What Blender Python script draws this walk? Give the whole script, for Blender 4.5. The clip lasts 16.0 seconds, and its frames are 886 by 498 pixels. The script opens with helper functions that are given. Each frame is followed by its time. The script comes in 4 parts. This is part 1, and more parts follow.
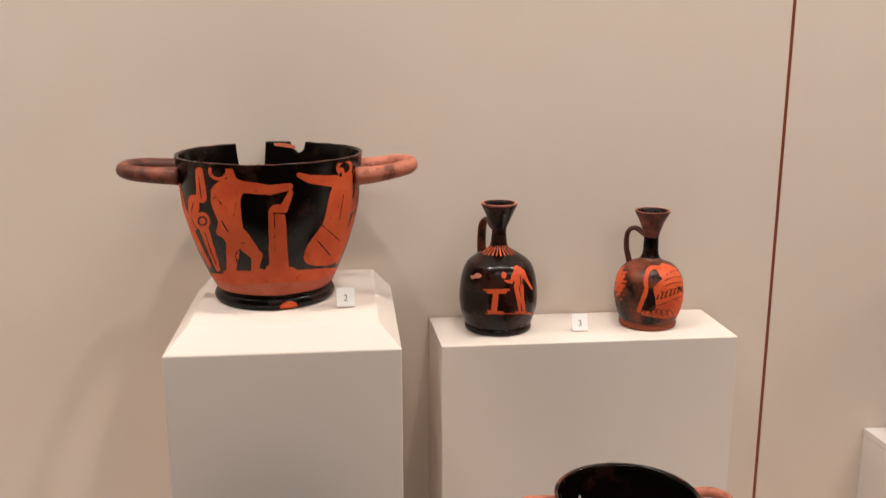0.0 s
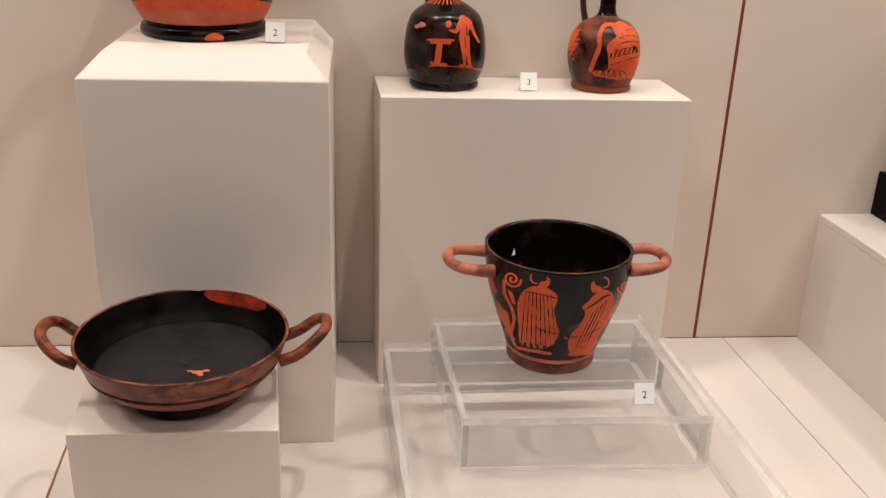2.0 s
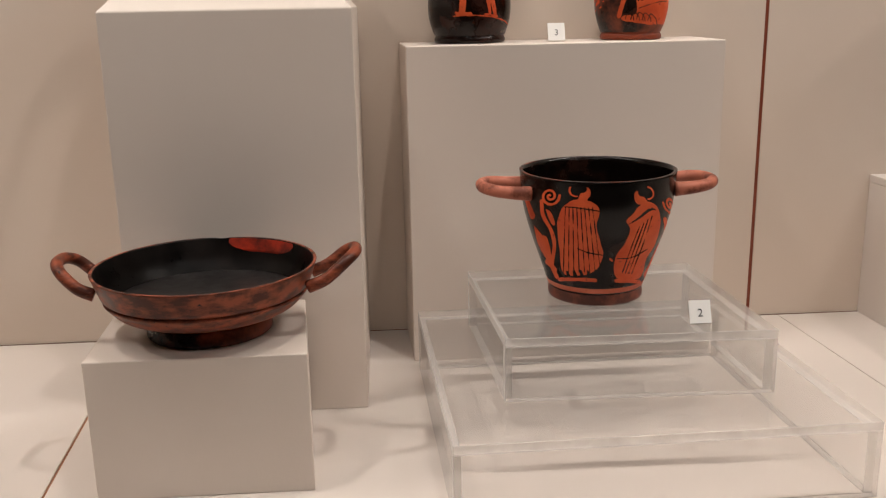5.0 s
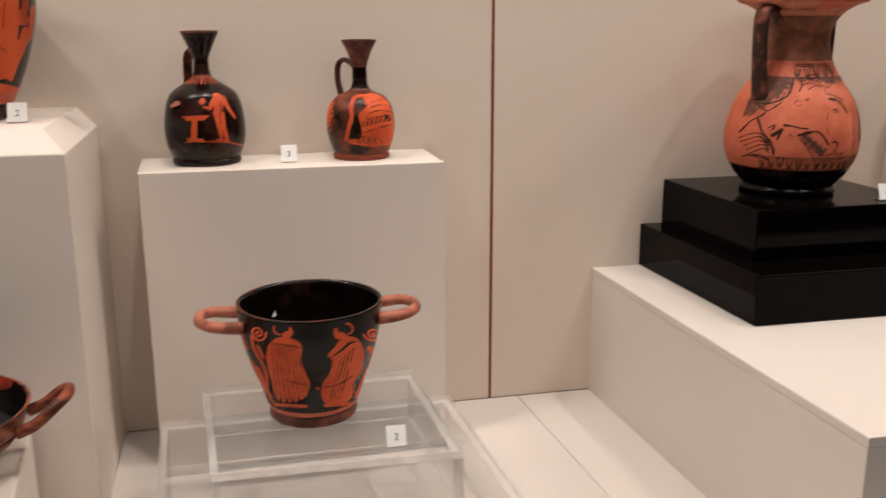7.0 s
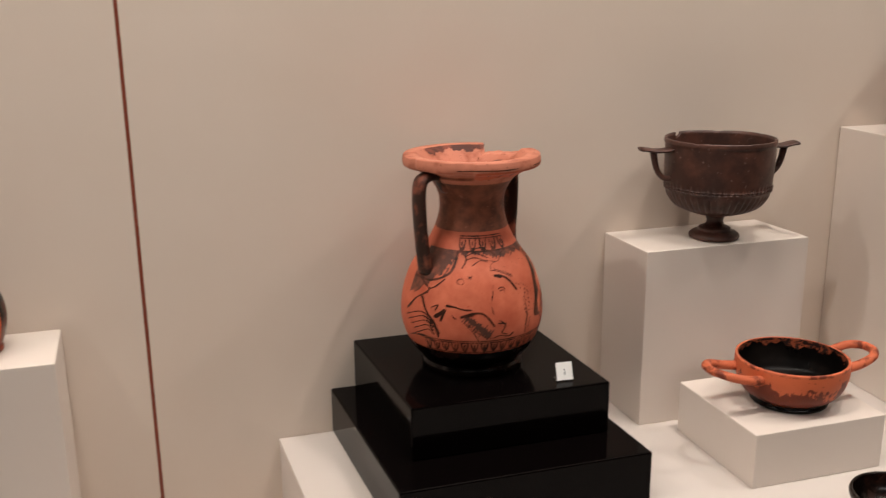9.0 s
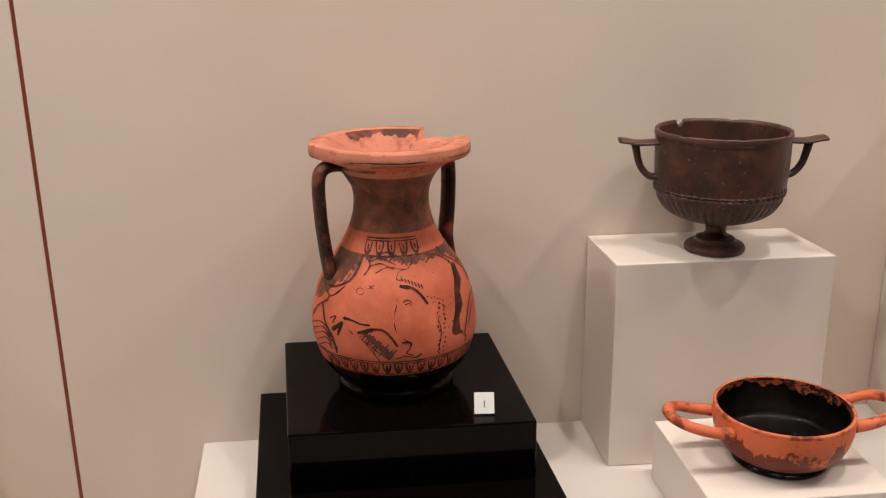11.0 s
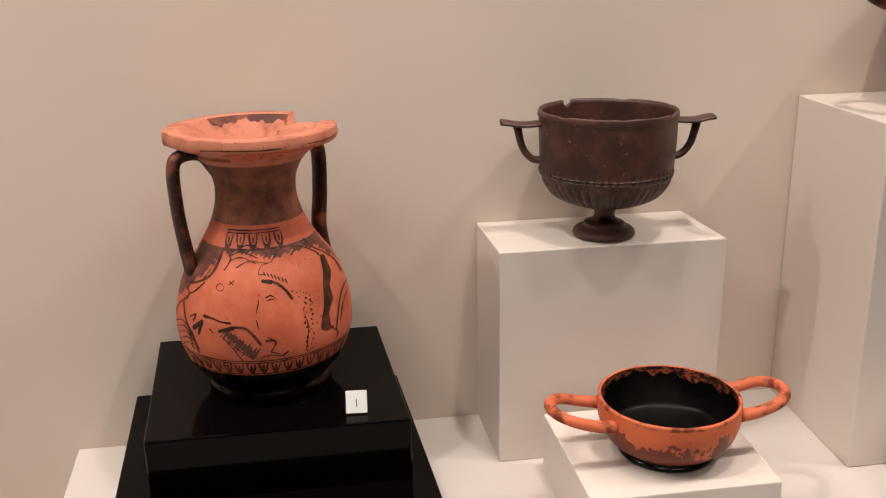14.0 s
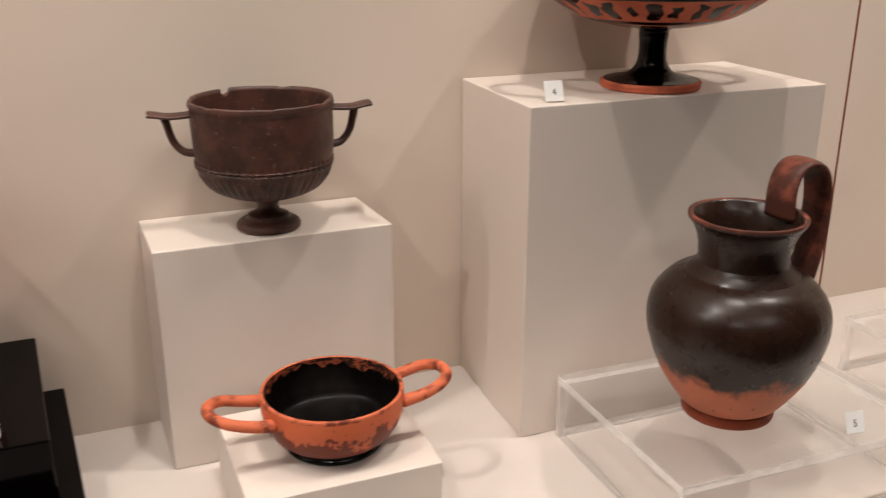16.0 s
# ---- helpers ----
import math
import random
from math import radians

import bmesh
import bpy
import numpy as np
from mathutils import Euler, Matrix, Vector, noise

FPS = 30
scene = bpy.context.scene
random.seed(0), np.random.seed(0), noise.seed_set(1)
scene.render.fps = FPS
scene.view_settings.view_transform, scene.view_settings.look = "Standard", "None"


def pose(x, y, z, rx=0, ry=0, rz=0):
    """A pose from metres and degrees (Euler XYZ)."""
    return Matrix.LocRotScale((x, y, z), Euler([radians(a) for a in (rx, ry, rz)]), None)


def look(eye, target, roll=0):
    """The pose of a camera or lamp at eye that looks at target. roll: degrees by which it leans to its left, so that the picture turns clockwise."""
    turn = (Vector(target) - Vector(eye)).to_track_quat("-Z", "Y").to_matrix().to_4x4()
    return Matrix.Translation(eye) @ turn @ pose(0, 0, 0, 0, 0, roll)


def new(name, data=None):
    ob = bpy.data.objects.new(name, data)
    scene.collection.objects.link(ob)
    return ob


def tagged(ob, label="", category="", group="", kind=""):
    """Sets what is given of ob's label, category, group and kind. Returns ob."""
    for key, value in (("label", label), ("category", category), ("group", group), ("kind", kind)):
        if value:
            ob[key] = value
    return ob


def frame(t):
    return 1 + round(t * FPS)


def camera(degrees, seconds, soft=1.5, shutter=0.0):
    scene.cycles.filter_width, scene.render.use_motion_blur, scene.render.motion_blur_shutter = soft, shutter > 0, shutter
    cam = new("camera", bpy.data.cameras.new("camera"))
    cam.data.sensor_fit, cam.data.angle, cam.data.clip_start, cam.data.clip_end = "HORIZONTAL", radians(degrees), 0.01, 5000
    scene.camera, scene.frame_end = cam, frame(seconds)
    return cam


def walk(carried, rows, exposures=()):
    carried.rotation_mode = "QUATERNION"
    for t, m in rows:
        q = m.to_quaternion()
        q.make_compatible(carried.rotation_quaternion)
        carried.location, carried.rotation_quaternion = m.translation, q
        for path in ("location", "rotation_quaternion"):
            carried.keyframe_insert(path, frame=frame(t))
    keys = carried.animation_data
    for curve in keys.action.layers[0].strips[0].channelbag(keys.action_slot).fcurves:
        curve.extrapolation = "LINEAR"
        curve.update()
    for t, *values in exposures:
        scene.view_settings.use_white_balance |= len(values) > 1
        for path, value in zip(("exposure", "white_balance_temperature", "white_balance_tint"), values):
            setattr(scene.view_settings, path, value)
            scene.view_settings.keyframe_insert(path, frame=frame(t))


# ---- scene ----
cam = camera(50.7, 16.0, soft=1.2, shutter=0.3)
PATH = [
    (0, (0.234, 0.056, 1.451), (0.433, 1.993, 0.994), 0.0),
    (0.5, (0.265, 0.056, 1.414), (0.469, 1.975, 0.89), 0.6),
    (1, (0.287, 0.063, 1.39), (0.49, 1.952, 0.766), 0.8),
    (1.5, (0.302, 0.063, 1.356), (0.519, 1.925, 0.66), 1.5),
    (2, (0.311, 0.053, 1.325), (0.499, 1.897, 0.574), 2.0),
    (2.5, (0.312, 0.048, 1.306), (0.474, 1.876, 0.511), 1.9),
    (3, (0.324, 0.05, 1.26), (0.44, 1.887, 0.478), 0.5),
    (3.2, (0.339, 0.046, 1.236), (0.414, 1.897, 0.481), 0.1),
    (5.5, (0.308, 0.033, 1.124), (0.442, 1.968, 0.635), -1.3),
    (6, (0.324, 0.006, 1.153), (0.498, 1.932, 0.643), -1.0),
    (6.5, (0.368, -0.016, 1.213), (0.681, 1.888, 0.688), -0.4),
    (7, (0.456, -0.021, 1.267), (0.875, 1.871, 0.77), -0.2),
    (7.5, (0.567, -0.018, 1.303), (1.032, 1.87, 0.836), -0.1),
    (8, (0.667, -0.014, 1.369), (1.14, 1.864, 0.877), -0.55),
    (8.5, (0.753, 0.024, 1.43), (1.303, 1.871, 0.896), -0.0),
    (9, (0.835, 0.073, 1.466), (1.402, 1.919, 0.945), -0.5),
    (9.2, (0.889, 0.079, 1.461), (1.407, 1.945, 0.963), -0.2),
    (11.5, (1.17, 0.202, 1.458), (1.347, 2.097, 0.843), -0.9),
    (12, (1.183, 0.215, 1.454), (1.381, 2.104, 0.828), -1.1),
    (12.5, (1.203, 0.22, 1.451), (1.433, 2.107, 0.827), -0.9),
    (13, (1.231, 0.215, 1.445), (1.493, 2.099, 0.829), -0.6),
    (13.5, (1.238, 0.213, 1.448), (1.511, 2.095, 0.831), -0.9),
    (14, (1.244, 0.214, 1.447), (1.516, 2.097, 0.829), -1.1),
    (14.5, (1.251, 0.21, 1.456), (1.586, 2.082, 0.839), -0.6),
    (15, (1.263, 0.201, 1.459), (1.765, 2.027, 0.815), 0.0),
    (15.5, (1.273, 0.216, 1.447), (1.991, 1.96, 0.781), 0.1),
    (16, (1.373, 0.209, 1.452), (2.082, 1.956, 0.786), -0.0),
]
walk(cam, [(t, look(eye, target, roll)) for t, eye, target, roll in PATH], [(0.0, -0.10), (0.8, -0.06), (1.5, -0.06), (2.2, -0.18), (3.2, -0.36), (5.5, -0.34), (7.0, -0.23), (8.0, -0.36), (9.2, -0.35), (11.5, -0.15), (14.0, -0.09), (15.0, -0.04), (16.0, -0.13)])

# ---- world and lights ----
world = bpy.data.worlds.new("world")
scene.world = world
world.use_nodes = True
world.node_tree.nodes["Background"].inputs[0].default_value = (0.9, 0.8, 0.7, 1)
world.node_tree.nodes["Background"].inputs[1].default_value = 0.006

LAMP_X = (-1.48, -0.42, 0.63, 1.68, 2.73)
LAMP_Y, LAMP_Z, LAMP_W = 0.65, 3.00, 60.0


def lamp(x, y, z, watts, size):
    data = bpy.data.lights.new("spot", "SPOT")
    data.energy, data.color, data.shadow_soft_size = watts, (1.0, 0.915, 0.835), size
    data.spot_size, data.spot_blend = radians(125), 0.6
    ob = new("case_spot_light", data)
    ob.matrix_world = look((x, y, z), (x, y + 0.22, 0.8))
    return ob


for x in LAMP_X:
    lamp(x, LAMP_Y, LAMP_Z, LAMP_W, 0.020)

# unseen long area lamp, added as soft fill that weakens the spots' shadows
panel = bpy.data.lights.new("fill_area", "AREA")
panel.shape, panel.size, panel.size_y, panel.energy, panel.color = "RECTANGLE", 5.4, 0.20, 26.0, (1.0, 0.925, 0.86)
new("case_fill_light", panel).matrix_world = look((0.8, 0.55, 3.02), (0.8, 0.95, 1.0))

# dim unseen fill lamps added below the room's ceiling, lighting the case from before
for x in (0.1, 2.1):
    room = bpy.data.lights.new("front_fill", "AREA")
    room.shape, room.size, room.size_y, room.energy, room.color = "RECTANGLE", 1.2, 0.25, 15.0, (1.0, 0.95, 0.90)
    new("room_fill_light", room).matrix_world = look((x, -1.5, 3.37), (x, -1.2, 0.0))

# ---- materials ----


def node_material(name):
    mat = bpy.data.materials.new(name)
    mat.use_nodes = True
    tree = mat.node_tree
    return mat, tree, tree.nodes["Principled BSDF"]


def noise_node(tree, scale, detail=4.0, rough=0.55, stretch=(1, 1, 1)):
    coord = tree.nodes.new("ShaderNodeTexCoord")
    mapping = tree.nodes.new("ShaderNodeMapping")
    mapping.inputs["Scale"].default_value = stretch
    tree.links.new(coord.outputs["Object"], mapping.inputs["Vector"])
    tex = tree.nodes.new("ShaderNodeTexNoise")
    tex.inputs["Scale"].default_value, tex.inputs["Detail"].default_value = scale, detail
    tex.inputs["Roughness"].default_value = rough
    tree.links.new(mapping.outputs["Vector"], tex.inputs["Vector"])
    return tex.outputs["Fac"]


def ramp_node(tree, value, lo, hi, a=(0, 0, 0), b=(1, 1, 1)):
    ramp = tree.nodes.new("ShaderNodeValToRGB")
    ramp.color_ramp.elements[0].position, ramp.color_ramp.elements[1].position = lo, hi
    ramp.color_ramp.elements[0].color, ramp.color_ramp.elements[1].color = (*a, 1), (*b, 1)
    tree.links.new(value, ramp.inputs["Fac"])
    return ramp.outputs["Color"]


def mix_node(tree, factor, a, b):
    mix = tree.nodes.new("ShaderNodeMix")
    mix.data_type = "RGBA"
    if isinstance(factor, float):
        mix.inputs[0].default_value = factor
    else:
        tree.links.new(factor, mix.inputs[0])
    for slot, value in ((6, a), (7, b)):
        if isinstance(value, tuple):
            mix.inputs[slot].default_value = (*value, 1)
        else:
            tree.links.new(value, mix.inputs[slot])
    return mix.outputs[2]


def math_node(tree, op, a, b):
    node = tree.nodes.new("ShaderNodeMath")
    node.operation = op
    for slot, value in enumerate((a, b)):
        if isinstance(value, (int, float)):
            node.inputs[slot].default_value = value
        else:
            tree.links.new(value, node.inputs[slot])
    return node.outputs[0]


def bump_node(tree, bsdf, height, strength, distance):
    bump = tree.nodes.new("ShaderNodeBump")
    bump.inputs["Strength"].default_value, bump.inputs["Distance"].default_value = strength, distance
    tree.links.new(height, bump.inputs["Height"])
    tree.links.new(bump.outputs["Normal"], bsdf.inputs["Normal"])


def painted(name, color, rough=0.55, vary=0.05, grain=260.0, bump=0.12):
    """Matt wall or furniture paint: faint cloudy stains and fine roller grain."""
    mat, tree, bsdf = node_material(name)
    cloud = ramp_node(tree, noise_node(tree, 3.2, 5), 0.3, 0.75)
    dark = tuple(c * (1 - vary * (1.0 + 0.5 * k)) for k, c in enumerate(color))
    tree.links.new(mix_node(tree, cloud, dark, color), bsdf.inputs["Base Color"])
    bsdf.inputs["Roughness"].default_value = rough
    bump_node(tree, bsdf, noise_node(tree, grain, 3), bump, 0.0006)
    return mat


def ceramic(name, main, worn, amount=0.5, soft=0.06, scale=30.0, rough_main=0.4, rough_worn=0.6, split=None, ragged=0.02,
            tint=0.25, fleck=None, stretch=(1, 1, 1), gloss=0.2, crisp=700.0):
    """Fired clay. main and worn colours meet in ragged patches; split: height above the foot at which main begins."""
    mat, tree, bsdf = node_material(name)
    patch = noise_node(tree, scale, 6, 0.62, stretch)
    mask = ramp_node(tree, patch, amount - soft, amount + soft)
    if split is not None:
        coord = tree.nodes.new("ShaderNodeTexCoord")
        sep = tree.nodes.new("ShaderNodeSeparateXYZ")
        tree.links.new(coord.outputs["Object"], sep.inputs[0])
        wave = math_node(tree, "MULTIPLY_ADD", patch, ragged)
        wave.node.inputs[2].default_value = -0.5 * ragged
        high = math_node(tree, "ADD", sep.outputs["Z"], wave)
        step = math_node(tree, "MULTIPLY", math_node(tree, "SUBTRACT", split, high), crisp)
        clamp = tree.nodes.new("ShaderNodeClamp")
        tree.links.new(step, clamp.inputs[0])
        mask = clamp.outputs[0]
    cloud = ramp_node(tree, noise_node(tree, 14.0, 5), 0.3, 0.72)
    shade = tuple(c * (1 - tint) for c in main)
    shade_worn = tuple(c * (1 - tint * 0.8) for c in worn)
    color = mix_node(tree, mask, mix_node(tree, cloud, shade, main), mix_node(tree, cloud, shade_worn, worn))
    if fleck:
        color = mix_node(tree, ramp_node(tree, noise_node(tree, 190.0, 3), 0.66, 0.72), color, fleck)
    tree.links.new(color, bsdf.inputs["Base Color"])
    grainy = noise_node(tree, 420.0, 3)
    rough = mix_node(tree, mask, (rough_main,) * 3, (rough_worn,) * 3)
    uneven = math_node(tree, "MULTIPLY_ADD", noise_node(tree, 55.0, 4), 0.25)
    uneven.node.inputs[2].default_value = -0.12
    tree.links.new(math_node(tree, "ADD", rough, uneven), bsdf.inputs["Roughness"])
    bump_node(tree, bsdf, math_node(tree, "ADD", grainy, math_node(tree, "MULTIPLY", patch, 0.8)), 0.12, 0.0006)
    bsdf.inputs["Specular IOR Level"].default_value = gloss
    return mat


WALL = painted("wall_paint", (0.70, 0.603, 0.518), 0.6, 0.05)
WHITE = painted("plinth_paint", (0.725, 0.648, 0.585), 0.5, 0.03)
BENCH = painted("bench_paint", (0.655, 0.597, 0.554), 0.42, 0.03)
GAP = painted("gap_brown", (0.23, 0.046, 0.018), 0.5, 0.2)
DARK_JOINT = painted("joint_grey", (0.28, 0.24, 0.20), 0.7, 0.1)
ROOM = painted("room_paint", (0.05, 0.042, 0.038), 0.7, 0.05)
ROOM_FLOOR = painted("room_floor", (0.04, 0.032, 0.027), 0.4, 0.2)
CARD = painted("card_paper", (0.85, 0.84, 0.82), 0.6, 0.02)
INK = painted("ink", (0.03, 0.03, 0.035), 0.6, 0.1)

RED, DEEP, BLACK, BROWN = (0.67, 0.180, 0.098), (0.47, 0.098, 0.049), (0.0042, 0.0026, 0.0021), (0.032, 0.010, 0.0055)
CLAY = ceramic("terracotta", RED, DEEP, 0.52, 0.16, 20, 0.55, 0.6, tint=0.25, fleck=(0.46, 0.095, 0.045))
CUP_HANDLE = ceramic("stained_handle_clay", (0.68, 0.165, 0.075), (0.20, 0.042, 0.022), 0.565, 0.06, 62, 0.5, 0.5, tint=0.25)
FIGURE = ceramic("reserved_clay", (0.82, 0.135, 0.040), (0.58, 0.072, 0.022), 0.53, 0.16, 28, 0.5, 0.55, tint=0.25, fleck=(0.20, 0.035, 0.018))
GLAZE = ceramic("black_glaze", BLACK, BROWN, 0.62, 0.10, 24, 0.18, 0.42, tint=0.4, gloss=0.22)
GLAZE_BROWN = ceramic("brown_black_glaze", (0.011, 0.0045, 0.003), (0.045, 0.012, 0.007), 0.58, 0.10, 30, 0.18, 0.42, tint=0.4, gloss=0.25)
GLAZE_WORN = ceramic("worn_black_glaze", (0.020, 0.011, 0.008), (0.26, 0.062, 0.030), 0.55, 0.10, 26, 0.28, 0.5, tint=0.4)
KYLIX_SKIN = ceramic("mottled_brown_glaze", (0.080, 0.021, 0.011), (0.30, 0.075, 0.037), 0.51, 0.09, 48, 0.32, 0.5, tint=0.45, stretch=(1, 1, 2.2),
                     fleck=(0.02, 0.014, 0.012))
KYLIX_IN = ceramic("matt_black_interior", (0.0035, 0.0028, 0.0026), (0.010, 0.007, 0.006), 0.6, 0.1, 18, 0.30, 0.45, tint=0.3, gloss=0.12)
# black bowl floor; the grey sheen it shows when lit is put into the colour
KYLIX_FLOOR_SHEEN = ceramic("tondo_painted_sheen", (0.017, 0.0145, 0.014), (0.007, 0.006, 0.006), 0.56, 0.12, 22, 0.34, 0.45, tint=0.3, gloss=0.3, fleck=(0.035, 0.03, 0.028))
BUCCHERO = ceramic("dark_brown_ware", (0.112, 0.045, 0.031), (0.050, 0.021, 0.015), 0.5, 0.10, 30, 0.38, 0.5, tint=0.4, fleck=(0.17, 0.115, 0.095), gloss=0.42)
CUP_SKIN = ceramic("flaked_cup_skin", (0.68, 0.155, 0.062), (0.19, 0.036, 0.017), 0.53, 0.07, 48, 0.5, 0.42, split=0.0345, ragged=0.085, tint=0.2, stretch=(1, 1, 0.7), fleck=(0.24, 0.05, 0.024))
JUG_SKIN = ceramic("dipped_jug_skin", (0.024, 0.011, 0.007), (0.56, 0.170, 0.085), 0.5, 0.1, 30, 0.28, 0.55, split=0.066, ragged=0.06, tint=0.35, fleck=(0.062, 0.026, 0.017), gloss=0.30, crisp=85.0)
BOWL_SKIN = ceramic("dark_bowl_glaze", (0.026, 0.017, 0.012), (0.060, 0.026, 0.016), 0.56, 0.08, 40, 0.28, 0.45, tint=0.35, gloss=0.3)
JUG_FOOT = ceramic("jug_foot_clay", (0.25, 0.050, 0.022), (0.10, 0.03, 0.02), 0.6, 0.08, 30, 0.45, 0.5)
NECK = ceramic("smoky_neck", (0.33, 0.110, 0.060), (0.120, 0.046, 0.029), 0.53, 0.12, 38, 0.5, 0.55, tint=0.35, fleck=(0.32, 0.13, 0.08))
PALE = ceramic("pale_rim_clay", (0.56, 0.205, 0.130), (0.34, 0.095, 0.052), 0.62, 0.08, 34, 0.6, 0.65, tint=0.15, fleck=(0.2, 0.06, 0.03))
HANDLE = ceramic("worn_handle_clay", (0.50, 0.165, 0.105), (0.19, 0.055, 0.034), 0.56, 0.07, 50, 0.45, 0.5, tint=0.25)
RIM_WORN = ceramic("worn_rim", (0.30, 0.075, 0.038), (0.05, 0.02, 0.014), 0.5, 0.06, 70, 0.45, 0.5)
LINEWORK = ceramic("brown_line_paint", (0.040, 0.014, 0.008), (0.16, 0.042, 0.022), 0.53, 0.1, 60, 0.45, 0.5)
SMOKE = ceramic("smoke_stain", (0.115, 0.045, 0.030), (0.28, 0.085, 0.050), 0.56, 0.10, 60, 0.5, 0.55, tint=0.3)
HANDLE_SMOKE = ceramic("smoky_handle", (0.038, 0.018, 0.013), (0.23, 0.070, 0.042), 0.55, 0.08, 60, 0.45, 0.5, tint=0.3)
HANDLE_DARK = ceramic("dark_handle_clay", (0.10, 0.036, 0.026), (0.26, 0.075, 0.048), 0.56, 0.08, 44, 0.4, 0.5, tint=0.3)


def lacquer():
    mat, tree, bsdf = node_material("black_lacquer")
    dust = ramp_node(tree, noise_node(tree, 420.0, 3), 0.70, 0.76)
    tree.links.new(mix_node(tree, dust, (0.0020, 0.0013, 0.0013), (0.012, 0.010, 0.009)), bsdf.inputs["Base Color"])
    smear = math_node(tree, "MULTIPLY_ADD", noise_node(tree, 9.0, 4), 0.12)
    smear.node.inputs[2].default_value = 0.02
    tree.links.new(smear, bsdf.inputs["Roughness"])
    bsdf.inputs["Specular IOR Level"].default_value = 0.07
    return mat


def acrylic(name, clear, veil, gloss_rough):
    """Clear plastic sheet: straight view through, Fresnel gloss, and a share of milky scatter."""
    mat, tree, bsdf = node_material(name)
    out = tree.nodes["Material Output"]
    see = tree.nodes.new("ShaderNodeBsdfTransparent")
    see.inputs["Color"].default_value = (*clear, 1)
    milk = tree.nodes.new("ShaderNodeBsdfDiffuse")
    milk.inputs["Color"].default_value = (0.90, 0.87, 0.84, 1)
    shine = tree.nodes.new("ShaderNodeBsdfGlossy")
    shine.inputs["Roughness"].default_value = gloss_rough
    facing = tree.nodes.new("ShaderNodeLayerWeight")
    facing.inputs["Blend"].default_value = 0.5
    sheen = math_node(tree, "MULTIPLY_ADD", math_node(tree, "POWER", facing.outputs["Facing"], 5.0), 0.90)
    sheen.node.inputs[2].default_value = 0.018
    soft, gloss = tree.nodes.new("ShaderNodeMixShader"), tree.nodes.new("ShaderNodeMixShader")
    cloud = math_node(tree, "MULTIPLY_ADD", noise_node(tree, 40.0, 3), veil * 0.8)
    cloud.node.inputs[2].default_value = veil * 0.6
    tree.links.new(cloud, soft.inputs[0])
    tree.links.new(see.outputs[0], soft.inputs[1])
    tree.links.new(milk.outputs[0], soft.inputs[2])
    tree.links.new(sheen, gloss.inputs[0])
    tree.links.new(soft.outputs[0], gloss.inputs[1])
    tree.links.new(shine.outputs[0], gloss.inputs[2])
    tree.links.new(gloss.outputs[0], out.inputs["Surface"])
    return mat


LACQUER, ACRYLIC, SAWN = lacquer(), acrylic("clear_acrylic", (0.997, 0.995, 0.993), 0.045, 0.03), acrylic("sawn_acrylic_edge", (0.975, 0.962, 0.952), 0.34, 0.3)

# ---- mesh helpers ----


def finish(name, bm, materials, parent=None, label="", smooth=False):
    bmesh.ops.recalc_face_normals(bm, faces=bm.faces)
    mesh = bpy.data.meshes.new(name)
    for f in bm.faces:
        f.smooth = smooth
    bm.to_mesh(mesh)
    bm.free()
    for m in materials if isinstance(materials, (list, tuple)) else [materials]:
        mesh.materials.append(m)
    ob = new(name, mesh)
    ob.parent = parent
    return tagged(ob, label)


def part(name, bm, material, parent, label="", smooth=False):
    return finish(name, bm, material, parent, label, smooth)


def prism(corners, z0, z1, bevel=0.0012):
    """An upright block over a plan of corners, with eased edges."""
    bm = bmesh.new()
    low = [bm.verts.new((x, y, z0)) for x, y in corners]
    high = [bm.verts.new((x, y, z1)) for x, y in corners]
    n = len(corners)
    bm.faces.new(low[::-1])
    bm.faces.new(high)
    for k in range(n):
        bm.faces.new((low[k], low[(k + 1) % n], high[(k + 1) % n], high[k]))
    if bevel:
        bmesh.ops.bevel(bm, geom=bm.edges[:], offset=bevel, segments=2, affect="EDGES", profile=0.5)
    return bm


def sheet_of(bm):
    """Marks the narrow sawn edges of a sheet with the second material."""
    sizes = sorted((f.calc_area() for f in bm.faces), reverse=True)
    for f in bm.faces:
        f.material_index = 0 if f.calc_area() >= sizes[1] * 0.999 else 1
    return bm


def block(x0, x1, y0, y1, z0, z1, bevel=0.0):
    return prism(((x0, y0), (x1, y0), (x1, y1), (x0, y1)), z0, z1, bevel)


def thing(name, place, label, category, group="", turn=0.0):
    ob = new(name)
    ob.empty_display_size = 0.05
    ob.matrix_world = pose(*place, 0, 0, turn)
    return tagged(ob, label, category, group)


def smooth_line(points, steps):
    """Catmull-Rom through the points."""
    pts = [np.array(p, float) for p in points]
    pts = [2 * pts[0] - pts[1]] + pts + [2 * pts[-1] - pts[-2]]
    out = []
    for k in range(1, len(pts) - 2):
        a, b, c, d = pts[k - 1:k + 3]
        for s in range(steps):
            t = s / steps
            out.append(0.5 * (2 * b + (c - a) * t + (2 * a - 5 * b + 4 * c - d) * t * t + (3 * b - a - 3 * c + d) * t ** 3))
    out.append(pts[-2])
    return out


